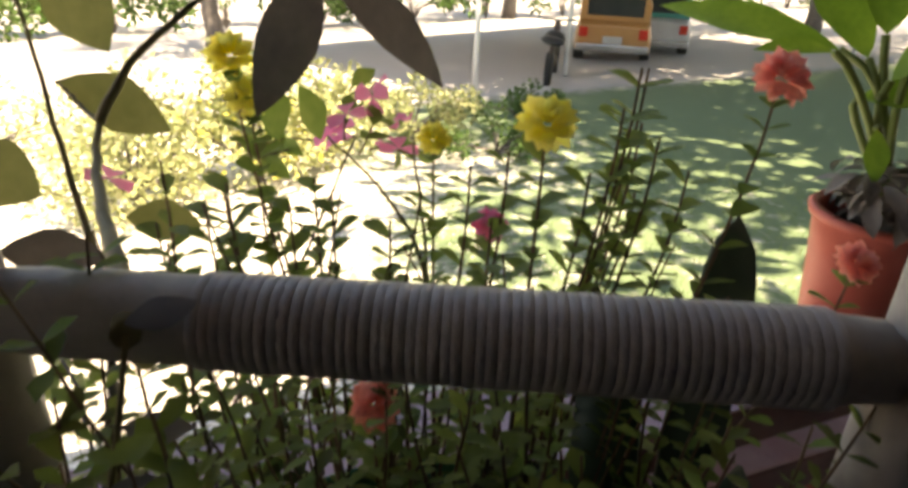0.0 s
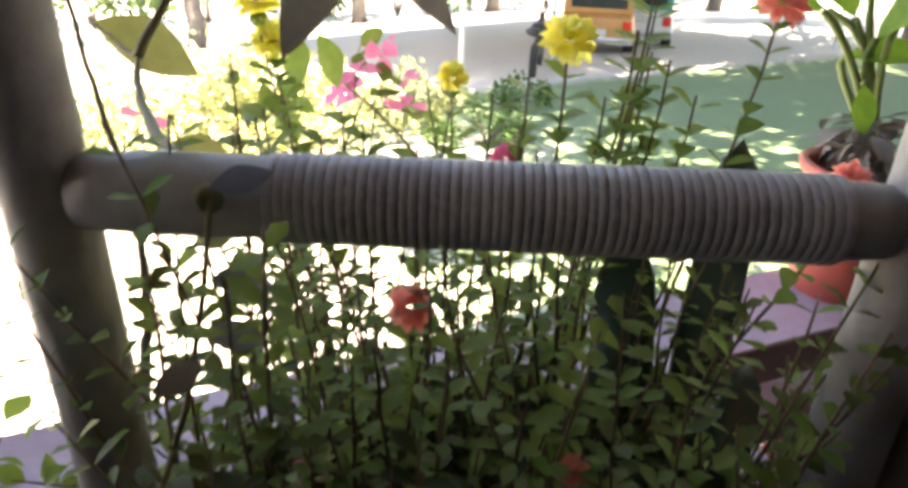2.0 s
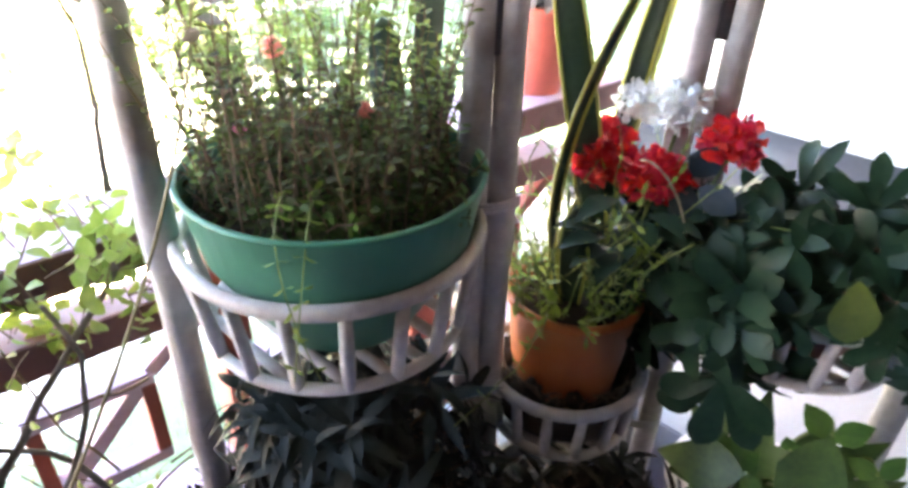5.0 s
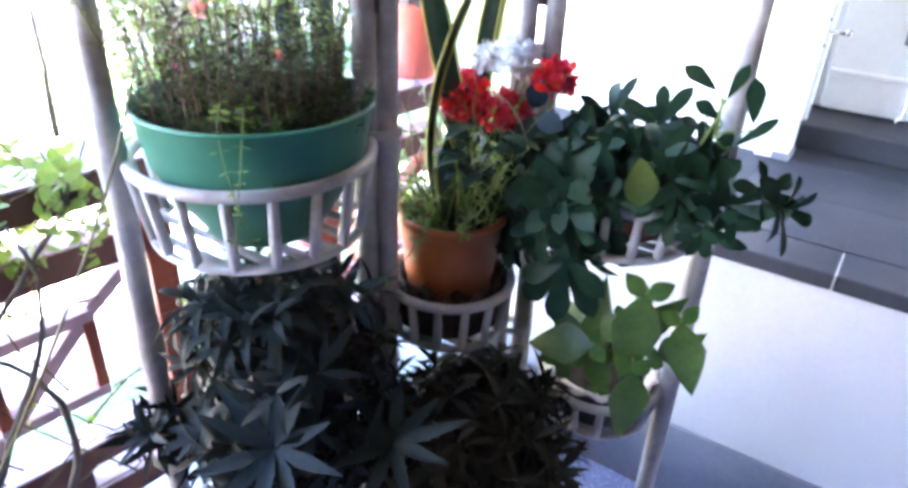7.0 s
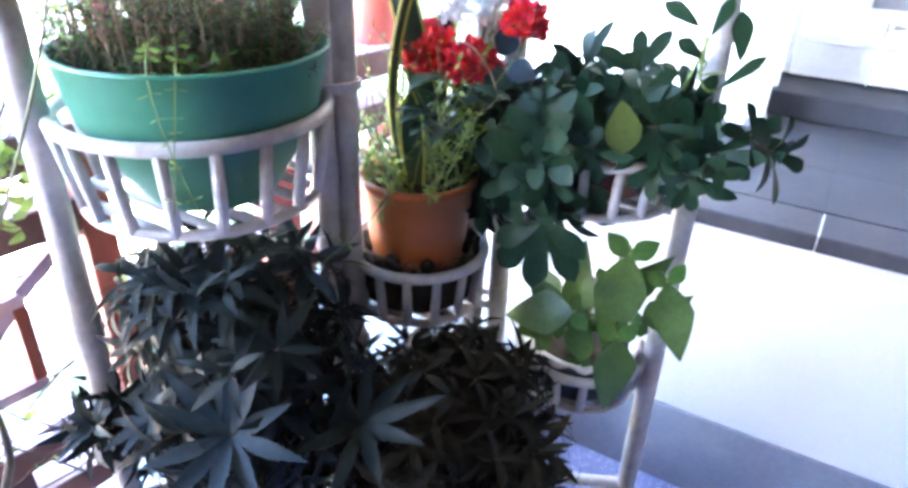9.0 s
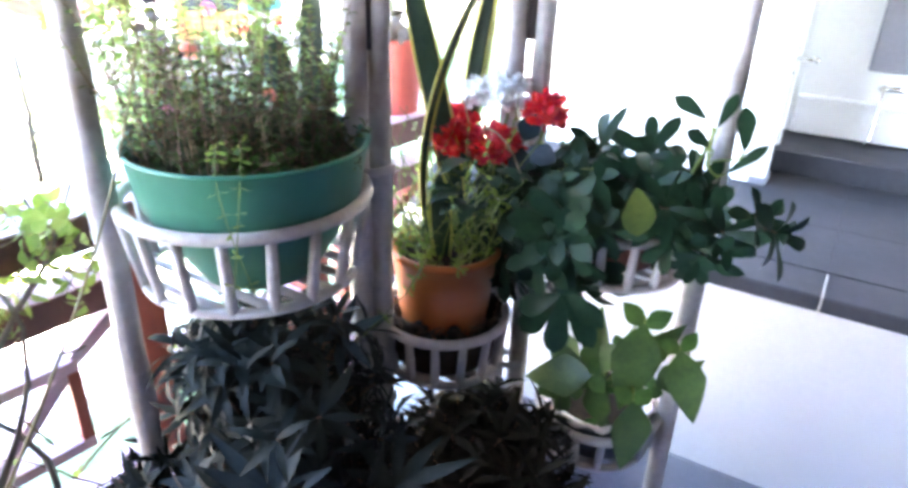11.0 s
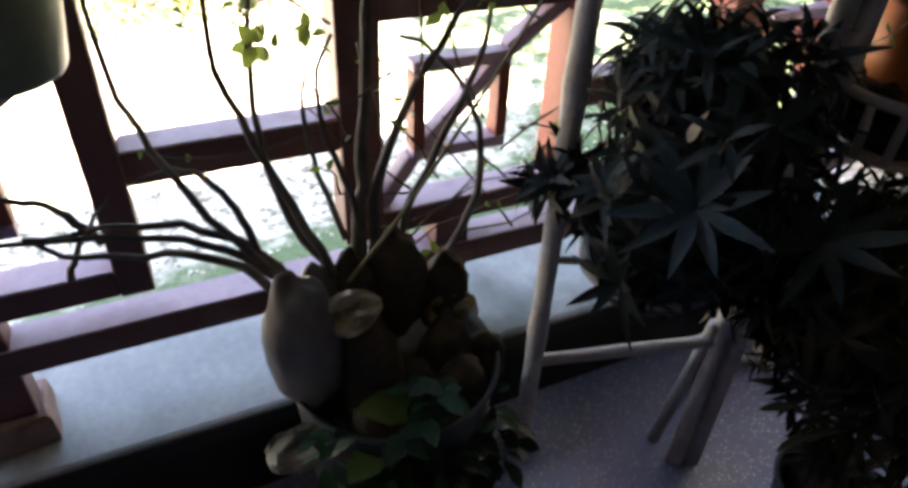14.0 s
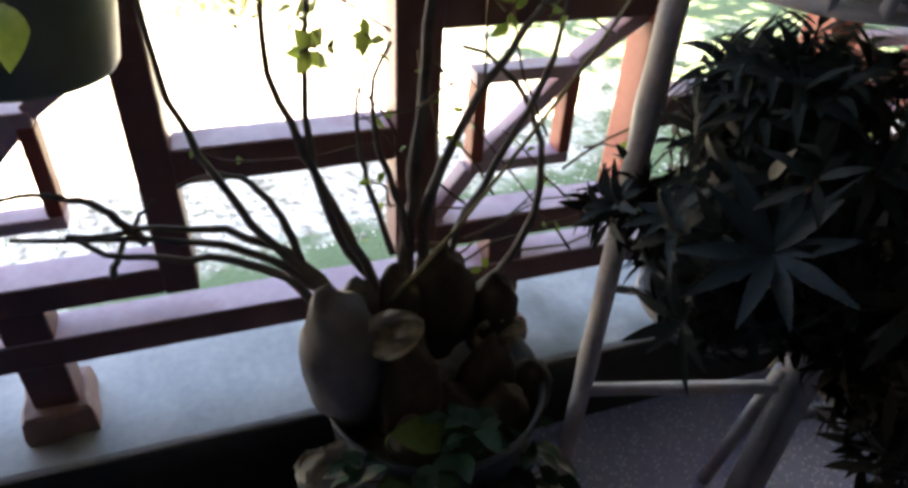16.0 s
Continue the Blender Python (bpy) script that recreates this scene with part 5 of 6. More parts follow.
BR = [((0.2, -1.582, 0.42), (0.12, -1.637, 0.565), (0.122, -1.801, 0.491), (0.125, -1.872, 0.595), 0.006),
      ((0.2, -1.556, 0.42), (0.155, -1.618, 0.61), (0.112, -1.757, 0.565), (0.125, -1.872, 0.595), 0.006),
      ((0.2, -1.54, 0.42), (0.177, -1.675, 0.575), (0.106, -1.752, 0.721), (0.125, -1.733, 0.892), 0.0075),
      ((0.2, -1.505, 0.42), (0.173, -1.544, 0.62), (0.102, -1.649, 0.732), (0.125, -1.609, 0.89), 0.006),
      ((0.167, -1.608, 0.515), (0.144, -1.621, 0.58), (0.124, -1.65, 0.683), (0.125, -1.741, 0.635), 0.005),
      ((0.2, -1.467, 0.42), (0.191, -1.425, 0.575), (0.121, -1.545, 0.682), (0.125, -1.461, 0.788), 0.005),
      ((0.2, -1.47, 0.44), (0.15, -1.44, 0.6), (0.13, -1.42, 0.74), (0.1, -1.38, 1.0), 0.0135),
      ((0.2, -1.439, 0.414), (0.169, -1.467, 0.643), (0.099, -1.276, 0.752), (0.1, -1.13, 0.91), 0.01),
      ((0.2, -1.408, 0.402), (0.199, -1.433, 0.597), (0.106, -1.12, 0.681), (0.11, -1.22, 0.91), 0.0078),
      ((0.2, -1.39, 0.4), (0.18, -1.157, 0.435), (0.086, -1.185, 0.702), (0.125, -1.361, 0.771), 0.006),
      ((0.18, -1.48, 0.5), (0.13, -1.5, 0.6), (0.12, -1.53, 0.68), (0.13, -1.49, 0.78), 0.004),
      ((0.19, -1.5, 0.45), (0.15, -1.62, 0.6), (0.1, -1.58, 0.8), (0.08, -1.5, 1.02), 0.005),
      ((0.22, -1.5, 0.45), (0.3, -1.3, 0.75), (0.335, -1.08, 1.15), (0.278, -1.053, 1.292), 0.003),
      ((0.2, -1.56, 0.43), (0.16, -1.66, 0.6), (0.13, -1.77, 0.56), (0.12, -1.93, 0.6), 0.0055),
      ((0.12, -1.79, 0.56), (0.12, -1.82, 0.63), (0.12, -1.86, 0.66), (0.12, -1.94, 0.655), 0.005),
      ((0.1, -1.84, 0.5), (0.1, -1.83, 0.54), (0.1, -1.8, 0.58), (0.1, -1.77, 0.61), 0.004),
      ((0.278, -1.053, 1.292), (0.18, -1.05, 1.27), (0.06, -1.065, 1.27), (0.02, -1.051, 1.296), 0.004),
      ((0.02, -1.051, 1.296), (0.012, -1.035, 1.325), (0.008, -1.01, 1.355), (0.03, -0.9, 1.42), 0.0036),
      ((0.03, -0.9, 1.42), (0.0, -0.89, 1.42), (-0.02, -0.885, 1.4), (-0.022, -0.885, 1.381), 0.002),
      ((0.02, -1.051, 1.296), (-0.01, -1.06, 1.3), (-0.03, -1.07, 1.31), (-0.035, -1.073, 1.312), 0.0018),
      ((0.005, -1.071, 1.193), (-0.048, -1.079, 1.246), (-0.083, -1.084, 1.298), (-0.092, -1.09, 1.40), 0.003),
      ((0.06, -1.1, 1.0), (0.03, -1.08, 1.08), (0.01, -1.07, 1.14), (0.005, -1.071, 1.193), 0.004),
      ((0.052, -0.829, 1.1), (0.052, -0.829, 1.196), (-0.004, -0.854, 1.219), (-0.047, -0.882, 1.248), 0.0026),
      ((0.052, -0.829, 1.1), (0.05, -0.83, 1.17), (0.033, -0.831, 1.209), (-0.022, -0.813, 1.251), 0.0024),
      ((0.1, -1.13, 0.91), (0.02, -1.1, 1.0), (-0.1, -1.1, 1.0), (-0.23, -1.15, 1.02), 0.003),
      ((0.1, -1.13, 0.91), (0.0, -1.0, 1.0), (-0.1, -0.9, 1.1), (-0.18, -0.81, 1.2), 0.003)]
for a, b, c, d, r in BR:
    pts = bezier(a, b, c, d, 14)
    pts = [jitter(p, min(0.004, 0.5 * r) if d[2] < 1.2 else 0.001) if 0 < i < 14 else p for i, p in enumerate(pts)]
    part("branch", Shape().tube(pts, [(r * 1.35 if 0.0038 < r < 0.0075 else r) * (1 - 0.62 * i / 14) for i in range(15)], 8), OLIVE_STEM if d[2] > 1.2 else BARK, boug)
tw, lv = Shape(), Shape()
ENDS = [((0.08, -1.16, 0.97), 60, 0.13), ((0.06, -1.24, 0.92), 34, 0.1), ((0.05, -1.1, 0.93), 40, 0.1), ((0.06, -1.3, 1.06), 22, 0.1), ((0.07, -1.46, 0.98), 14, 0.1), ((0.06, -1.53, 1.02), 10, 0.07), ((0.02, -1.2, 0.88), 30, 0.09),
        ((0.12, -1.6, 0.86), 12, 0.06), ((0.12, -1.57, 0.8), 9, 0.05), ((0.12, -1.47, 0.78), 6, 0.05), ((-0.2, -0.83, 1.18), 16, 0.09), ((-0.22, -1.14, 0.99), 14, 0.08), ((0.13, -2.0, 0.66), 4, 0.05)]
for c, n, r in ENDS:
    c = Vector(c)
    for i in range(max(2, n // 3)):
        d = (sphere_dir() + Vector((0, 0, 0.35))).normalized()
        spray(curve(c + sphere_dir() * r * 0.55 - Vector((0, 0, 0.3 * r)), d, r * rng.uniform(0.6, 1.1), 0.06, 0.25, 5), tw, lv, 5, 0.032, 0.021, 0.9, 0.5, 0.3, 0.0013, 4, False, 1.0, 0.3, 0.4)
for i in range(26):
    a = Vector((rng.uniform(0.08, 0.16), rng.uniform(-1.5, -1.12), rng.uniform(0.35, 0.85)))
    spray(curve(a, (rng.uniform(-0.3, 0.2), rng.uniform(-1, 1), rng.uniform(-0.3, 1)), rng.uniform(0.15, 0.38), 0.02, 0.3, 7), tw, lv, 2, 0.022, 0.013, 0.9, 0.5, 0.6, 0.0024, 4, False, 1.0, 0.3, 0.4)
# the few large leaves close to the top bar
NEAR_LEAVES = (((0.03, -0.905, 1.4), (0.032, -0.95, 1.287), 0.044, SHADE_LEAF), ((-0.022, -0.885, 1.381), (0.025, -0.796, 1.314), 0.044, SHADE_LEAF), ((-0.035, -1.073, 1.312), (-0.026, -1.003, 1.278), 0.044, OLIVE_LEAF), ((-0.046, -1.069, 1.391), (-0.039, -1.032, 1.332), 0.05, OLIVE_LEAF),
               ((0.04, -1.047, 1.237), (0.046, -1.0, 1.227), 0.03, OLIVE_LEAF), ((0.029, -1.135, 1.29), (0.032, -1.09, 1.258), 0.045, OLIVE_LEAF), ((0.093, -1.113, 1.249), (0.094, -1.06, 1.238), 0.03, SHADE_LEAF), ((-0.05, -0.93, 1.3), (-0.05, -0.915, 1.245), 0.03, VINE_LEAF), ((-0.06, -0.9, 1.29), (-0.05, -0.88, 1.245), 0.028, VINE_LEAF),
               ((0.279, -1.053, 1.297), (0.283, -1.03, 1.302), 0.012, PALE_LEAF), ((0.296, -1.06, 1.268), (0.304, -1.039, 1.266), 0.012, PALE_LEAF), ((0.306, -1.066, 1.253), (0.316, -1.047, 1.25), 0.012, PALE_LEAF), ((0.31, -1.068, 1.243), (0.318, -1.085, 1.24), 0.012, SHADE_LEAF), ((0.258, -1.038, 1.27), (0.24, -1.062, 1.258), 0.014, OLIVE_LEAF))
for b, e, wd, m in NEAR_LEAVES:
    big = Shape()
    d = Vector(e) - Vector(b)
    big.leaf(b, d, (0.85, 0.1, 0.5), d.length * 1.08, wd, 0.5, 0.25, 8, 0.42)
    part("leaf", big, m, boug)
part("twig_mass", tw, STEM, boug, kind="stuff")
leaf_parts(lv, VINE_LEAF, boug, WALKWAY)
for c, n in (((-0.19, -0.8, 1.22), 8), ((-0.24, -1.155, 1.02), 5), ((-0.02, -1.03, 1.27), 1), ((0.0, -1.5, 1.1), 1)):
    for i in range(n):
        bloom(boug, "bract", jitter(c, 0.035), sphere_dir() + Vector((0.6, 0, 0.4)), PINK_PETAL, rng.uniform(0.018, 0.026), 3, 1, "papery pink bract")
for (x, y, z), s in (((0.292, -1.525, 0.462), 0.09), ((0.32, -1.63, 0.265), 0.1), ((0.265, -1.345, 0.375), 0.085)):
    dl = thing("dead_leaf", "curled dry pale leaf lying on the swollen trunk", "leaf", "dead leaves", at=(x, y, z))
    crumple = Shape()
    n = 11
    ax = Vector((0.3, 0.9, 0.2)).normalized()
    ay = Vector((-0.5, 0.1, 0.75)).normalized()
    az = ax.cross(ay)
    for i in range(n):
        for k in range(n):
            u, w = i / (n - 1) * 2 - 1, k / (n - 1) * 2 - 1
            w *= max(0.08, 1 - u * u) ** 0.6
            d = noise.noise(Vector((u * 1.9 + x * 20, w * 2.1, z * 9))) * 0.7 + noise.noise(Vector((u * 5, w * 5, z * 30))) * 0.4 + 0.15 * abs(w) - 0.3 * u * u
            crumple.v.append(Vector((x, y, z)) + (ax * u * 0.5 + ay * w * 0.36 + az * d * 0.32) * s)
    for i in range(n - 1):
        for k in range(n - 1):
            b = i * n + k
            crumple.f.append((b, b + 1, b + n + 1, b + n))
    part("blade", crumple, DRY_LEAF, dl, smooth=False)
seedling = foliage("seedling", (0.37, -1.475, 0.2), 5, 0.085, 0.05, TREE_LEAF, "small broad leaved seedling in front of the pot", 0.0, 0.06, 0.03, (-0.1, 0.6), (0.4, 0.9), z_scatter=0.04)
broad = Shape()
broad.leaf((0.358, -1.552, 0.345), (0.04, 0.1, 0.0), (0.5, -0.25, 0.8), 0.112, 0.052, 0.25, 0.2, 10, 0.4, 1.3)
part("stalk", Shape().tube(bezier((0.37, -1.475, 0.2), (0.39, -1.5, 0.28), (0.35, -1.57, 0.3), (0.358, -1.552, 0.345), 8), 0.0022, 6), STEM_GREEN, part("leaf", broad, LIME_LEAF, seedling, "pale green pointed leaf"))

thicket("creeper", (0.39, -1.47, 0.21), (0.07, 0.19, 0.16), 300, 0.05, 0.026, DARK_LEAF, "dark green creeper hanging over the front of the pot", (0.36, -1.46, 0.27), 0.4)

# bright strap leaves in the red pot 
lily = thing("spider_lily", "bright green broad strap leaves in the red pot", "plant", at=(*RED_AT, 1.09))
neck = Vector((RED_AT[0], RED_AT[1], 1.1))
for b, e, wd, bend in (((-0.04, -0.241, 1.286), (-0.212, -0.353, 1.335), 0.06, 0.25), ((-0.012, -0.224, 1.28), (-0.091, -0.242, 1.39), 0.07, 0.3), ((-0.005, -0.215, 1.308), (-0.018, -0.215, 1.43), 0.075, 0.2), ((-0.027, -0.269, 1.287), (-0.056, -0.35, 1.306), 0.03, 0.5),
                       ((-0.005, -0.229, 1.234), (0.06, -0.19, 1.26), 0.05, 0.6), ((0.046, -0.262, 1.213), (0.074, -0.281, 1.165), 0.028, 0.4), ((0.03, -0.2, 1.28), (0.05, -0.13, 1.38), 0.06, 0.4), ((0.02, -0.22, 1.26), (0.08, -0.2, 1.36), 0.055, 0.4)):
    b, e = Vector(b), Vector(e)
    d = e - b
    blade = Shape()
    blade.leaf(b, d, (0.3, -0.5, 0.8), d.length * 1.1, wd, bend, 0.25, 12, 0.45, 1.1)
    part("stalk", Shape().tube(bezier(neck, neck + Vector((0, 0, 0.05)), b - d * 0.35, b, 6), 0.005, 6), STEM_GREEN, part("leaf", blade, BROAD_LEAF, lily))
thicket("dry_clump", (RED_AT[0], RED_AT[1], 1.135), (0.06, 0.06, 0.035), 110, 0.045, 0.02, SHADE_LEAF, "withered dark leaves over the rim of the red pot", (*RED_AT, 1.085), 0.5)

foliage("coleus", (*RAIL_POT, 1.11), 26, 0.06, 0.035, VINE_LEAF, "small yellow green plant in the brown pot", 0.0, 0.08, 0.06, (-0.2, 1.2), (0.4, 1.2), z_scatter=0.05)

# hanging pot inside the balustrade
HANG_AT = (0.12, -1.85)
hang = pot("hanging_pot", HANG_AT, 0.8, 0.14, 0.085, 0.105, PALE_POT, "dull green hanging pot beside the balustrade", "hanging pot")
for k in range(3):
    a = 2 * math.pi * k / 3
    part("cord", Shape().tube([(HANG_AT[0] + 0.105 * math.cos(a), HANG_AT[1] + 0.105 * math.sin(a), 0.935), (*HANG_AT, 1.5)], 0.0015, 5), DARK_GAP, hang, "thin hanging cord")
part("cord", Shape().tube([(*HANG_AT, 1.5), (*HANG_AT, 2.6)], 0.0015, 5), DARK_GAP, hang, "thin hanging cord")
foliage("trailing_plant", (*HANG_AT, 0.925), 22, 0.06, 0.03, VINE_LEAF, "yellow green plant trailing from the hanging pot", -0.04, 0.06, 0.11, (-0.2, 0.8), (0.4, 1.2), z_scatter=0.05)

# ---- garden ----
def ground_z(x, y):
    far = math.hypot(min(x, 0), y * 0.35)
    return -0.5 - 0.085 * min(far, 26) + 0.05 * noise.noise(Vector((x * 0.25, y * 0.25, 0))) + (0.012 * noise.noise(Vector((x * 2, y * 2, 3))) if far < 12 else 0)


GROUND = bpy.data.materials.new("lawn and bare earth")
GROUND.use_nodes = True
gn, gl = GROUND.node_tree.nodes, GROUND.node_tree.links
gp = gn["Principled BSDF"]
gc = gn.new("ShaderNodeTexCoord")
g1, g2, g3, g4 = [gn.new("ShaderNodeTexNoise") for k in range(4)]
for t, s in ((g1, 0.35), (g2, 7.0), (g3, 40.0), (g4, 16.0)):
    t.inputs["Scale"].default_value, t.inputs["Detail"].default_value = s, 6
    gl.new(gc.outputs["Object"], t.inputs["Vector"])
sep = gn.new("ShaderNodeSeparateXYZ")
gl.new(gc.outputs["Object"], sep.inputs[0])
# the lawn lies on the house's far side; bare earth and gravel elsewhere
side = gn.new("ShaderNodeMath")
side.operation = "MULTIPLY_ADD"
side.inputs[1].default_value, side.inputs[2].default_value = 0.3, -0.55
gl.new(sep.outputs[1], side.inputs[0])
mask = gn.new("ShaderNodeMath")
mask.operation = "MULTIPLY_ADD"
mask.inputs[1].default_value = 3.0
gl.new(g1.outputs[0], mask.inputs[0])
strip = gn.new("ShaderNodeMapRange")
strip.inputs[1].default_value, strip.inputs[2].default_value, strip.inputs[4].default_value = -1.7, -1.1, 1.6
gl.new(sep.outputs[0], strip.inputs[0])
lift = gn.new("ShaderNodeMath")
gl.new(side.outputs[0], lift.inputs[0])
gl.new(strip.outputs[0], lift.inputs[1])
gl.new(lift.outputs[0], mask.inputs[2])
mk = gn.new("ShaderNodeMath")
mk.operation = "MULTIPLY_ADD"
mk.inputs[1].default_value = 1.6
gl.new(g2.outputs[0], mk.inputs[0])
gl.new(mask.outputs[0], mk.inputs[2])
cut = gn.new("ShaderNodeMapRange")
cut.inputs[1].default_value, cut.inputs[2].default_value = 1.9, 2.5
gl.new(mk.outputs[0], cut.inputs[0])
earth, lawn, both = gn.new("ShaderNodeMix"), gn.new("ShaderNodeMix"), gn.new("ShaderNodeMix")
for m in (earth, lawn, both):
    m.data_type = "RGBA"
earth.inputs["A"].default_value, earth.inputs["B"].default_value = (0.16, 0.14, 0.11, 1), (0.72, 0.69, 0.65, 1)
lawn.inputs["A"].default_value, lawn.inputs["B"].default_value = (0.075, 0.125, 0.062, 1), (0.15, 0.21, 0.115, 1)
speck = gn.new("ShaderNodeMapRange")
speck.inputs[1].default_value, speck.inputs[2].default_value = 0.33, 0.55
gl.new(g4.outputs[0], speck.inputs[0])
gl.new(speck.outputs[0], earth.inputs["Factor"])
gl.new(g3.outputs[0], lawn.inputs["Factor"])
gl.new(cut.outputs[0], both.inputs["Factor"])
gl.new(earth.outputs["Result"], both.inputs["A"])
gl.new(lawn.outputs["Result"], both.inputs["B"])
# grey driveway beyond the lawn
drive = gn.new("ShaderNodeMix")
drive.data_type = "RGBA"
drive.inputs["B"].default_value = (0.44, 0.42, 0.42, 1)
edge = gn.new("ShaderNodeMath")
edge.operation = "MULTIPLY_ADD"
edge.inputs[1].default_value = 1.2
gl.new(g2.outputs[0], edge.inputs[0])
gl.new(sep.outputs[0], edge.inputs[2])
dm = gn.new("ShaderNodeMapRange")
dm.inputs[1].default_value, dm.inputs[2].default_value = -7.6, -8.2
gl.new(edge.outputs[0], dm.inputs[0])
gl.new(dm.outputs[0], drive.inputs["Factor"])
gl.new(both.outputs["Result"], drive.inputs["A"])
gl.new(drive.outputs["Result"], gp.inputs["Base Color"])
gp.inputs["Roughness"].default_value = 0.9
gb = gn.new("ShaderNodeBump")
gb.inputs["Strength"].default_value, gb.inputs["Distance"].default_value = 0.6, 0.02
gl.new(g3.outputs[0], gb.inputs["Height"])
gl.new(gb.outputs[0], gp.inputs["Normal"])

gs = Shape()
xs = [60, 20, 8, 4, 2, 0.5, -0.2] + [-0.2 - 0.25 * 1.085 ** i * (i + 1) * 0.5 for i in range(1, 48)]
xs = [x for x in xs if x > -220] + [-260]
ys = sorted([-1.0 + s * 0.3 * 1.12 ** i * (i + 1) * 0.5 for i in range(34) for s in (-1, 1)])
ys = [-300] + [y for y in ys if -220 < y < 220] + [300]
for x in xs:
    for y in ys:
        gs.v.append(Vector((x, y, ground_z(x, y))))
for i in range(len(xs) - 1):
    for j in range(len(ys) - 1):
        b = i * len(ys) + j
        gs.f.append((b, b + 1, b + len(ys) + 1, b + len(ys)))
setting("ground", gs, GROUND, "sloping garden ground of lawn, gravel and bare earth", "ground", smooth=True)

# grass tufts and pebbles near the porch
tuft = Shape()
for i in range(15000):
    x, y = -0.22 - 5.5 * rng.random() ** 1.7, rng.uniform(-4.5, 4.5)
    strip = -0.75 < x + 0.5 * noise.noise(Vector((x * 1.5, y * 1.5, 2))) + 0.25
    if not strip and (noise.noise(Vector((x * 0.7, y * 0.7, 5))) < 0.05 and y < 1):
        continue
    a = rng.uniform(0, 6.283)
    tuft.leaf((x, y, ground_z(x, y) - 0.005), (math.cos(a) * 0.5, math.sin(a) * 0.5, 1), (math.cos(a), math.sin(a), 0), rng.uniform(0.03, 0.08), 0.006, 0.9, 0.2, 2, 0.3)
tagged(part("grass", tuft, GRASS), "short uneven grass tufts beside the porch", "grass", kind="stuff")
PEBBLE = mat("pale pebble", (0.3, 0.28, 0.25), (0.7, 0.68, 0.64), 0.8, 8, 0.3, island=0.3)
peb = Shape()
for i in range(4200):
    x, y = -1.35 - 3.3 * rng.random() ** 1.3, rng.uniform(-4.5, 1.5)
    peb.sphere((x, y, ground_z(x, y)), rng.uniform(0.004, 0.015), (1, rng.uniform(0.7, 1.2), 0.6), 3, 6, 0.4)
tagged(part("gravel", peb, PEBBLE), "scattered pale pebbles and stones on the earth", "gravel", kind="stuff")


def bush(name, centre, size, n, leaf, material, label, flowers=None, group=""):
    """A rounded shrub with an uneven outline: branching stems and many small leaves."""
    c = Vector((centre[0], centre[1], ground_z(*centre)))
    t = thing(name, label, "bush", group, at=c)
    st, lv, fl = Shape(), Shape(), Shape()
    clumps = []
    for i in range(max(6, n // 90)):
        d = sphere_dir()
        d.z = abs(d.z)
        p = c + Vector((d.x * size[0], d.y * size[1], (0.25 + 0.75 * d.z) * size[2])) * rng.uniform(0.55, 1.0)
        clumps.append(p)
        st.tube(bezier(c, c + Vector((0, 0, size[2] * 0.3)), p - Vector((0, 0, size[2] * 0.15)), p, 4), [0.02, 0.016, 0.012, 0.008, 0.004], 5)
    for i in range(n):
        p = rng.choice(clumps)
        d = sphere_dir()
        q = p + d * rng.random() ** 0.5 * 0.33 * min(size)
        q.z = max(q.z, c.z + 0.03)
        (fl if flowers and rng.random() < 0.12 else lv).leaf(q, d + sphere_dir() * 0.7, sphere_dir(), leaf * rng.uniform(0.6, 1.2), leaf * 0.55, 0.5, 0.2, 2, 0.45)
    part("branch_mass", st, BARK, t, kind="stuff")
    part("leaf_mass", lv, material, t, kind="stuff")
    if flowers:
        part("blossom", fl, flowers, t, kind="stuff")
    return t


def tree(centre, h, spread, n, leaf, label):
    c = Vector((centre[0], centre[1], ground_z(*centre)))
    t = thing("tree", label, "tree", "garden trees", at=c)
    top = c + Vector((rng.uniform(-0.3, 0.3), rng.uniform(-0.3, 0.3), h * 0.55))
    r = h * 0.028
    part("trunk", Shape().tube([jitter(p, 0.04) for p in bezier(c - Vector((0, 0, 0.1)), c + Vector((0.1, 0, h * 0.2)), top - Vector((0.1, 0, h * 0.2)), top, 8)], [r * (1.2 - 0.6 * i / 8) for i in range(9)], 10), BARK, t)
    lv = Shape()
    limb = Shape()
    for k in range(14):
        a = k * 2.4
        e = top + Vector((math.cos(a) * spread * rng.uniform(0.4, 1), math.sin(a) * spread * rng.uniform(0.4, 1), h * rng.uniform(-0.05, 0.42)))
        limb.tube(bezier(top - Vector((0, 0, h * 0.1 * rng.random())), top + (e - top) * 0.3 + Vector((0, 0, 0.2)), e - Vector((0, 0, 0.2)), e, 5), [r * 0.5, r * 0.4, r * 0.3, r * 0.22, r * 0.15, r * 0.08], 6)
        for i in range(n // 14):
            d = sphere_dir()
            q = e + Vector((d.x, d.y, d.z * 0.7)) * spread * 0.45 * rng.random() ** 0.5
            lv.leaf(q, d + sphere_dir(), sphere_dir(), leaf * rng.uniform(0.7, 1.3), leaf * 0.5, 0.4, 0.2, 2, 0.45)
    part("limb_mass", limb, BARK, t, kind="stuff")
    part("crown", lv, TREE_LEAF, t, kind="stuff")
    return t


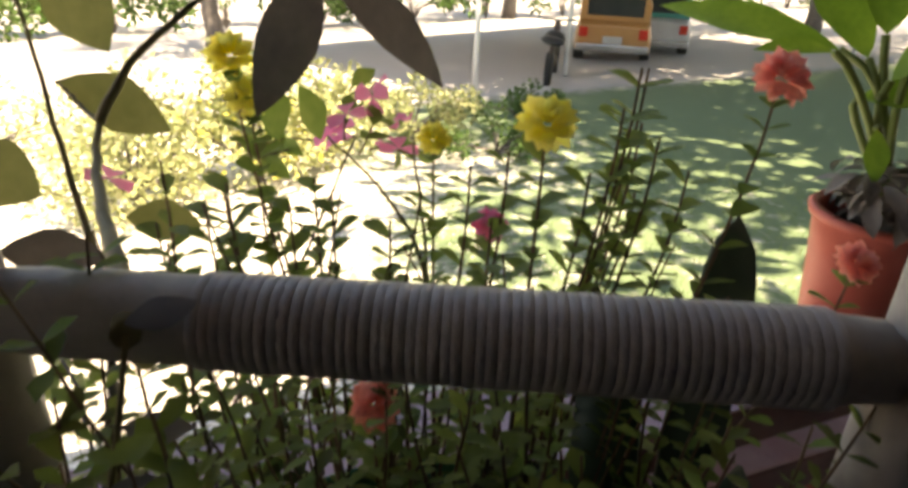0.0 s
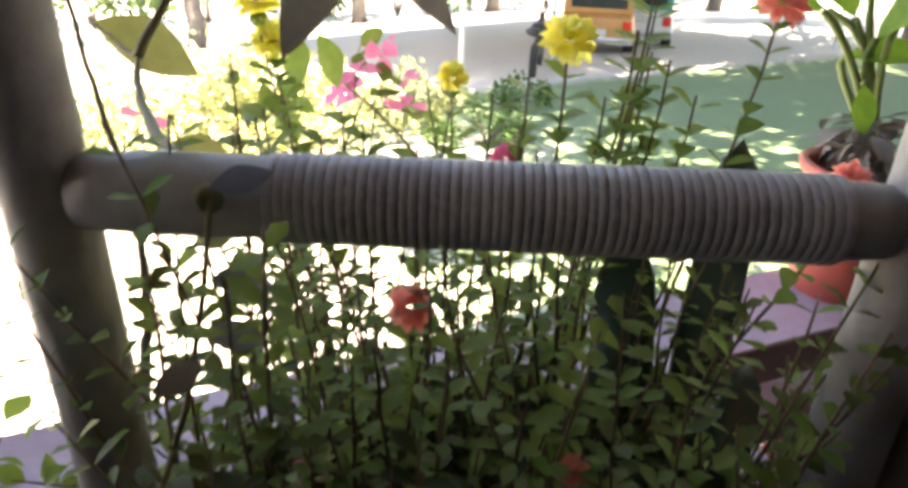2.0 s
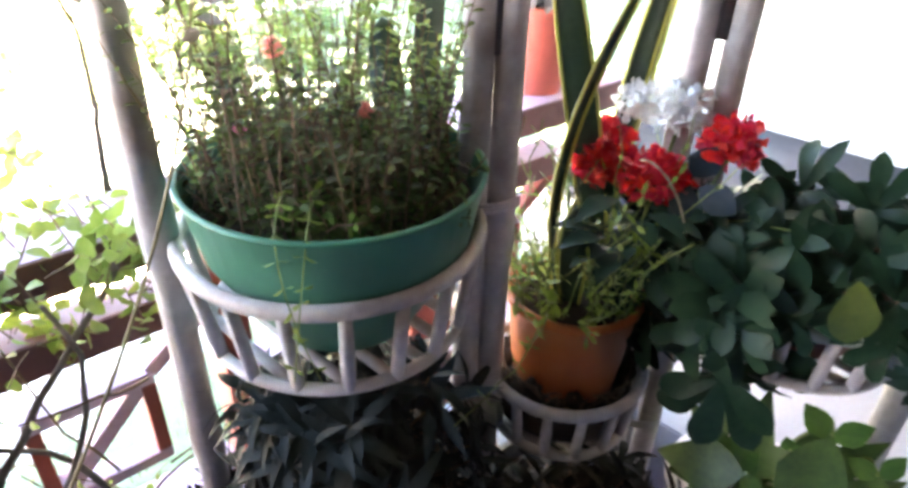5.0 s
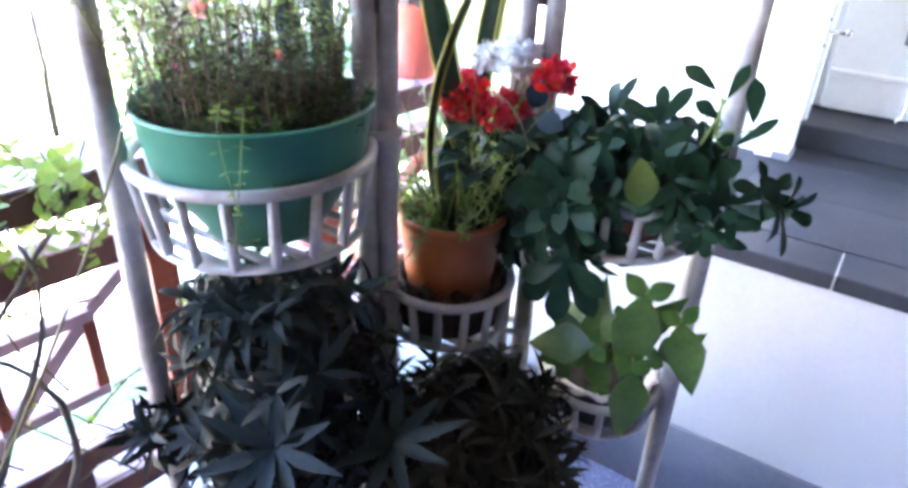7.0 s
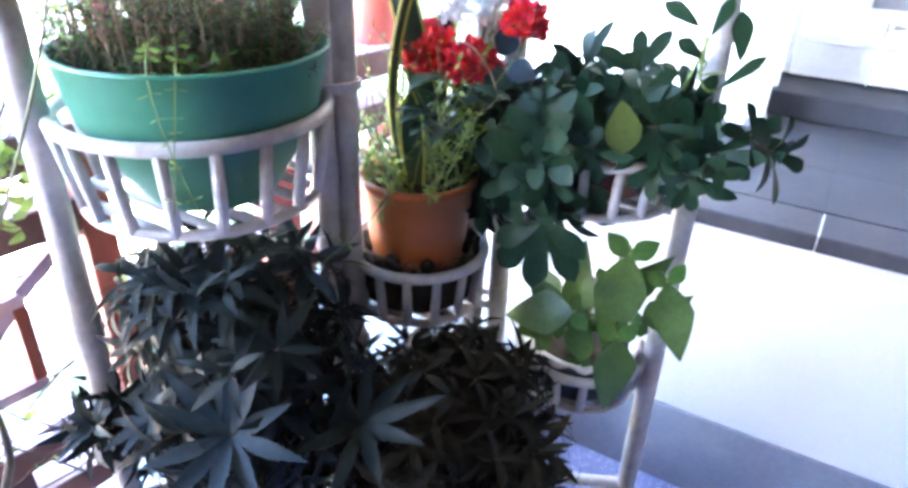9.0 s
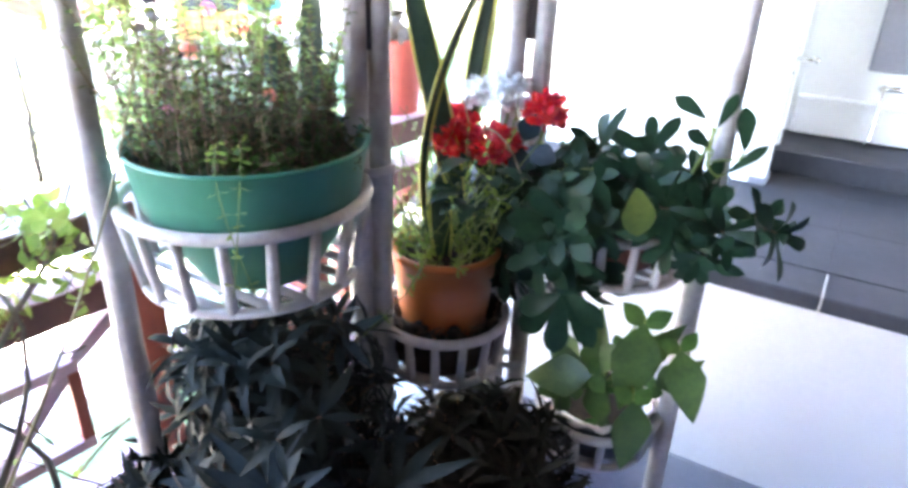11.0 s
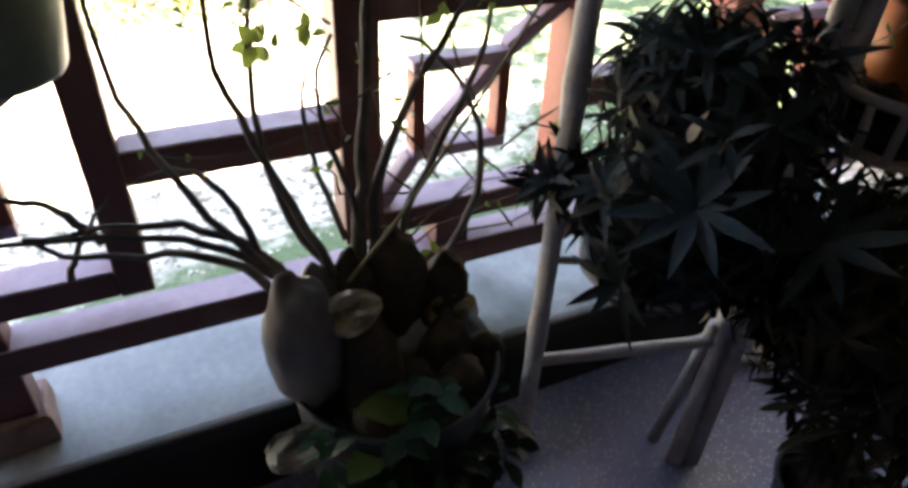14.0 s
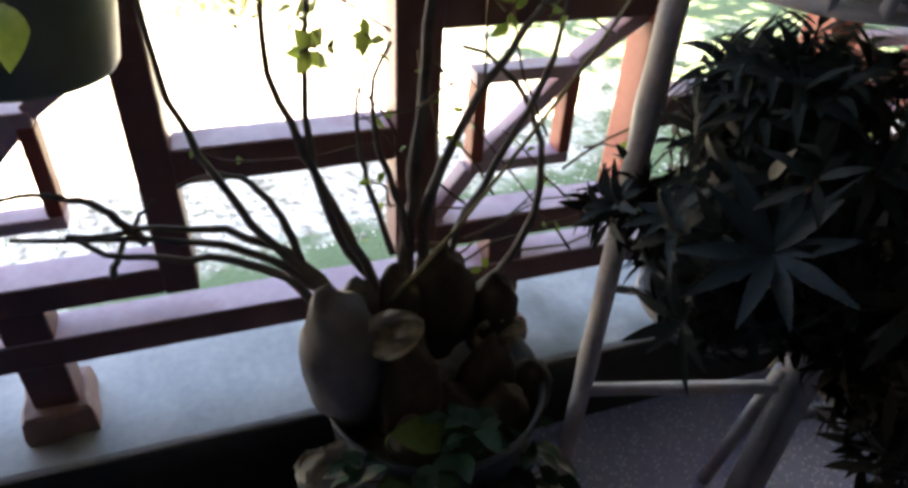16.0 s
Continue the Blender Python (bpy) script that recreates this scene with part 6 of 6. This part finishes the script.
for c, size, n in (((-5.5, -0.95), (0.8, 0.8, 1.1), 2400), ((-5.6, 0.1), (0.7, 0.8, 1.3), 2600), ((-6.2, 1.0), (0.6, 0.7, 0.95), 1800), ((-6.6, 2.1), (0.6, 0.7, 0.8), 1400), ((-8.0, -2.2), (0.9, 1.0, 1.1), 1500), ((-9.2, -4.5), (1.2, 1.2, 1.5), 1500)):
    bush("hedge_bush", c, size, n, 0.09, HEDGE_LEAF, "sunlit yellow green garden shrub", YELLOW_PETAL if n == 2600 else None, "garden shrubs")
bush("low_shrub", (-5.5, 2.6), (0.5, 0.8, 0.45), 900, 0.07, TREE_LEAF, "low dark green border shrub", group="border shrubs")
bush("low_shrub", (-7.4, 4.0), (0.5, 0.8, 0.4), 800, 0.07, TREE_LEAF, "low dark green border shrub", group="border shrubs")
for c, h, sp, n in (((-17.5, 1.6), 7.0, 3.0, 2600), ((-22.0, 7.5), 8.0, 3.6, 2600), ((-24, 14), 9.0, 4.0, 2600), ((-20, 22), 9.0, 4.0, 2600), ((-13, 24), 8.0, 3.6, 2400), ((-24, -6), 8, 3.6, 2200), ((-14.5, 19.5), 8.5, 3.6, 3200)):
    tree(c, h, sp, n, 0.3, "leafy garden tree with a bare trunk")
# trees added outside the view so that their crowns shade the lawn
for c, h, sp, n in (((-2.0, 7.0), 9.0, 5.0, 5000), ((-3.6, 10.5), 9.5, 5.5, 12000), ((-9.5, 17.5), 9.5, 5.0, 8000)):
    tree(c, h, sp, n, 0.42, "broad tree added out of view to shade the lawn")

for k in range(15):
    bush("tall_hedge", (-24.5 + 0.5 * (k % 2), -14 + 3.4 * k), (1.5, 2.4, 3.4), 1500, 0.28, TREE_LEAF, "tall dark hedge along the end of the garden", group="boundary hedge")


# ---- parked vehicles and the carport ----
def hull(sections, m):
    """A body from cross sections of (x, half width, z low, z high, roof inset)."""
    s = Shape()
    k = 0
    for x, w, lo, hi, inset in sections:
        for yy, zz in ((-w, lo), (-w, (lo + hi) / 2), (-w + inset, hi), (0, hi + 0.02), (w - inset, hi), (w, (lo + hi) / 2), (w, lo)):
            s.v.append(m @ Vector((x, yy, zz)))
        k += 1
    for i in range(k - 1):
        for j in range(7):
            s.f.append((i * 7 + j, i * 7 + (j + 1) % 7, (i + 1) * 7 + (j + 1) % 7, (i + 1) * 7 + j))
    s.f.append(tuple(reversed(range(7))))
    s.f.append(tuple((k - 1) * 7 + j for j in range(7)))
    return s


def car(at, turn, paint, label, tall, cargo=None):
    x, y = at
    m = Matrix.Translation((x, y, ground_z(x, y))) @ Matrix.Rotation(turn, 4, "Z")
    t = thing("car", label, "car", "parked cars", at=m.translation)
    part("body", hull([(-1.9, 0.74, 0.35, 0.85, 0.05), (-1.7, 0.8, 0.3, 0.95, 0.06), (0.6, 0.82, 0.28, 0.98, 0.06), (1.6, 0.8, 0.3, 0.9, 0.08), (1.95, 0.7, 0.36, 0.72, 0.1)], m), paint, t, smooth=False, bevel=0.04)
    part("cabin", hull([(-1.8, 0.72, 0.95, tall, 0.12), (-1.5, 0.74, 0.95, tall + 0.05, 0.14), (0.3, 0.74, 0.95, tall + 0.04, 0.14), (0.95, 0.72, 0.95, 1.0, 0.05)], m), cargo or paint, t, smooth=False, bevel=0.04)
    part("rear_window", Shape().box((-1.825, -0.58, 1.05), (-1.79, 0.58, tall - 0.12), m), CAR_GLASS, t, smooth=False, bevel=0.01)
    for s in (-1, 1):
        part("side_window", Shape().box((-1.2, s * 0.735 - 0.02, 1.05), (0.2, s * 0.735 + 0.02, tall - 0.14), m), CAR_GLASS, t, smooth=False, bevel=0.01)
        part("tail_lamp", Shape().box((-1.94, s * 0.62 - 0.09, 0.62), (-1.86, s * 0.62 + 0.09, 0.82), m), TAIL_RED, t, smooth=False, bevel=0.01)
        for wx in (-1.15, 1.2):
            c = m @ Vector((wx, s * 0.72, 0.3))
            ax = (m.to_3x3() @ Vector((0, 1, 0)))
            wh = thing("wheel", "", "")
            wh.parent, wh.location = t, c - t.location
            part("tyre", Shape().tube([c - ax * 0.1, c - ax * 0.08, c + ax * 0.08, c + ax * 0.1], [0.26, 0.3, 0.3, 0.26], 20), TYRE, wh)
            part("rim", Shape().tube([c - ax * 0.105, c + ax * 0.105], 0.18, 16), CHROME, wh)
    part("bumper", Shape().box((-2.02, -0.76, 0.34), (-1.9, 0.76, 0.5), m), CHROME, t, smooth=False, bevel=0.03)
    part("number_plate", Shape().box((-2.03, -0.2, 0.52), (-1.95, 0.2, 0.66), m), CAR_SILVER, t, smooth=False)
    return t


car((-12.6, 9.9), radians(140), CAR_TAN, "tan van parked under the trees", 1.55, CAR_TAN)
car((-13.2, 11.6), radians(140), CAR_SILVER, "silver car with a teal canopy parked beside the van", 1.75, CAR_TEAL)
bikeb = (-9.8, 6.25)
bm_ = Matrix.Translation((*bikeb, ground_z(*bikeb))) @ Matrix.Rotation(radians(140), 4, "Z")
bike = thing("motorcycle", "dark motorcycle parked beside a shelter post", "motorcycle", at=bm_.translation)
for wx in (-0.62, 0.62):
    part("wheel", Shape().tube([bm_ @ Vector((wx, -0.05, 0.3)), bm_ @ Vector((wx, 0.05, 0.3))], 0.3, 20), TYRE, bike)
part("frame", Shape().tube([bm_ @ Vector(p) for p in ((-0.62, 0, 0.3), (-0.3, 0, 0.55), (0.25, 0, 0.6), (0.5, 0, 0.95))], 0.06, 8), DARK_GAP, bike)
part("tank", Shape().sphere(bm_ @ Vector((0.15, 0, 0.72)), 0.17, (1.5, 0.9, 0.8), 8, 12), DARK_PLASTIC, bike)
part("saddle", Shape().sphere(bm_ @ Vector((-0.35, 0, 0.75)), 0.15, (2.0, 1.0, 0.5), 8, 12), DARK_PLASTIC, bike)
part("handlebar", Shape().tube([bm_ @ Vector(p) for p in ((0.45, -0.35, 1.0), (0.52, 0, 0.98), (0.45, 0.35, 1.0))], 0.02, 6), CHROME, bike)
part("fork", Shape().tube([bm_ @ Vector(p) for p in ((0.62, 0, 0.3), (0.5, 0, 0.98))], 0.035, 6), CHROME, bike)

shelter = thing("carport", "open carport with thin white posts and a pale sheet roof", "carport", at=(-14, 9, ground_z(-14, 9)))
for x, y in ((-9.2, 4.35), (-10.1, 6.77), (-9.6, 14.5), (-15.5, 3.2), (-18, 14)):
    z = ground_z(x, y)
    part("post", Shape().tube([(x, y, z - 0.05), (x, y, 0.72)], 0.045, 10), SHEET_METAL, shelter)
rs = Shape()
P4 = [(-9.0, 4.1), (-9.7, 8.0), (-9.0, 15.0), (-19, 15.0), (-16, 2.4)]
rs.v = [Vector((x, y, 0.72 + dz)) for dz in (0.0, 0.08) for x, y in P4]
rs.f = [(4, 3, 2, 1, 0), (5, 6, 7, 8, 9)] + [(k, (k + 1) % 5, (k + 1) % 5 + 5, k + 5) for k in range(5)]
part("roof", rs, SHEET_METAL, shelter, smooth=False)
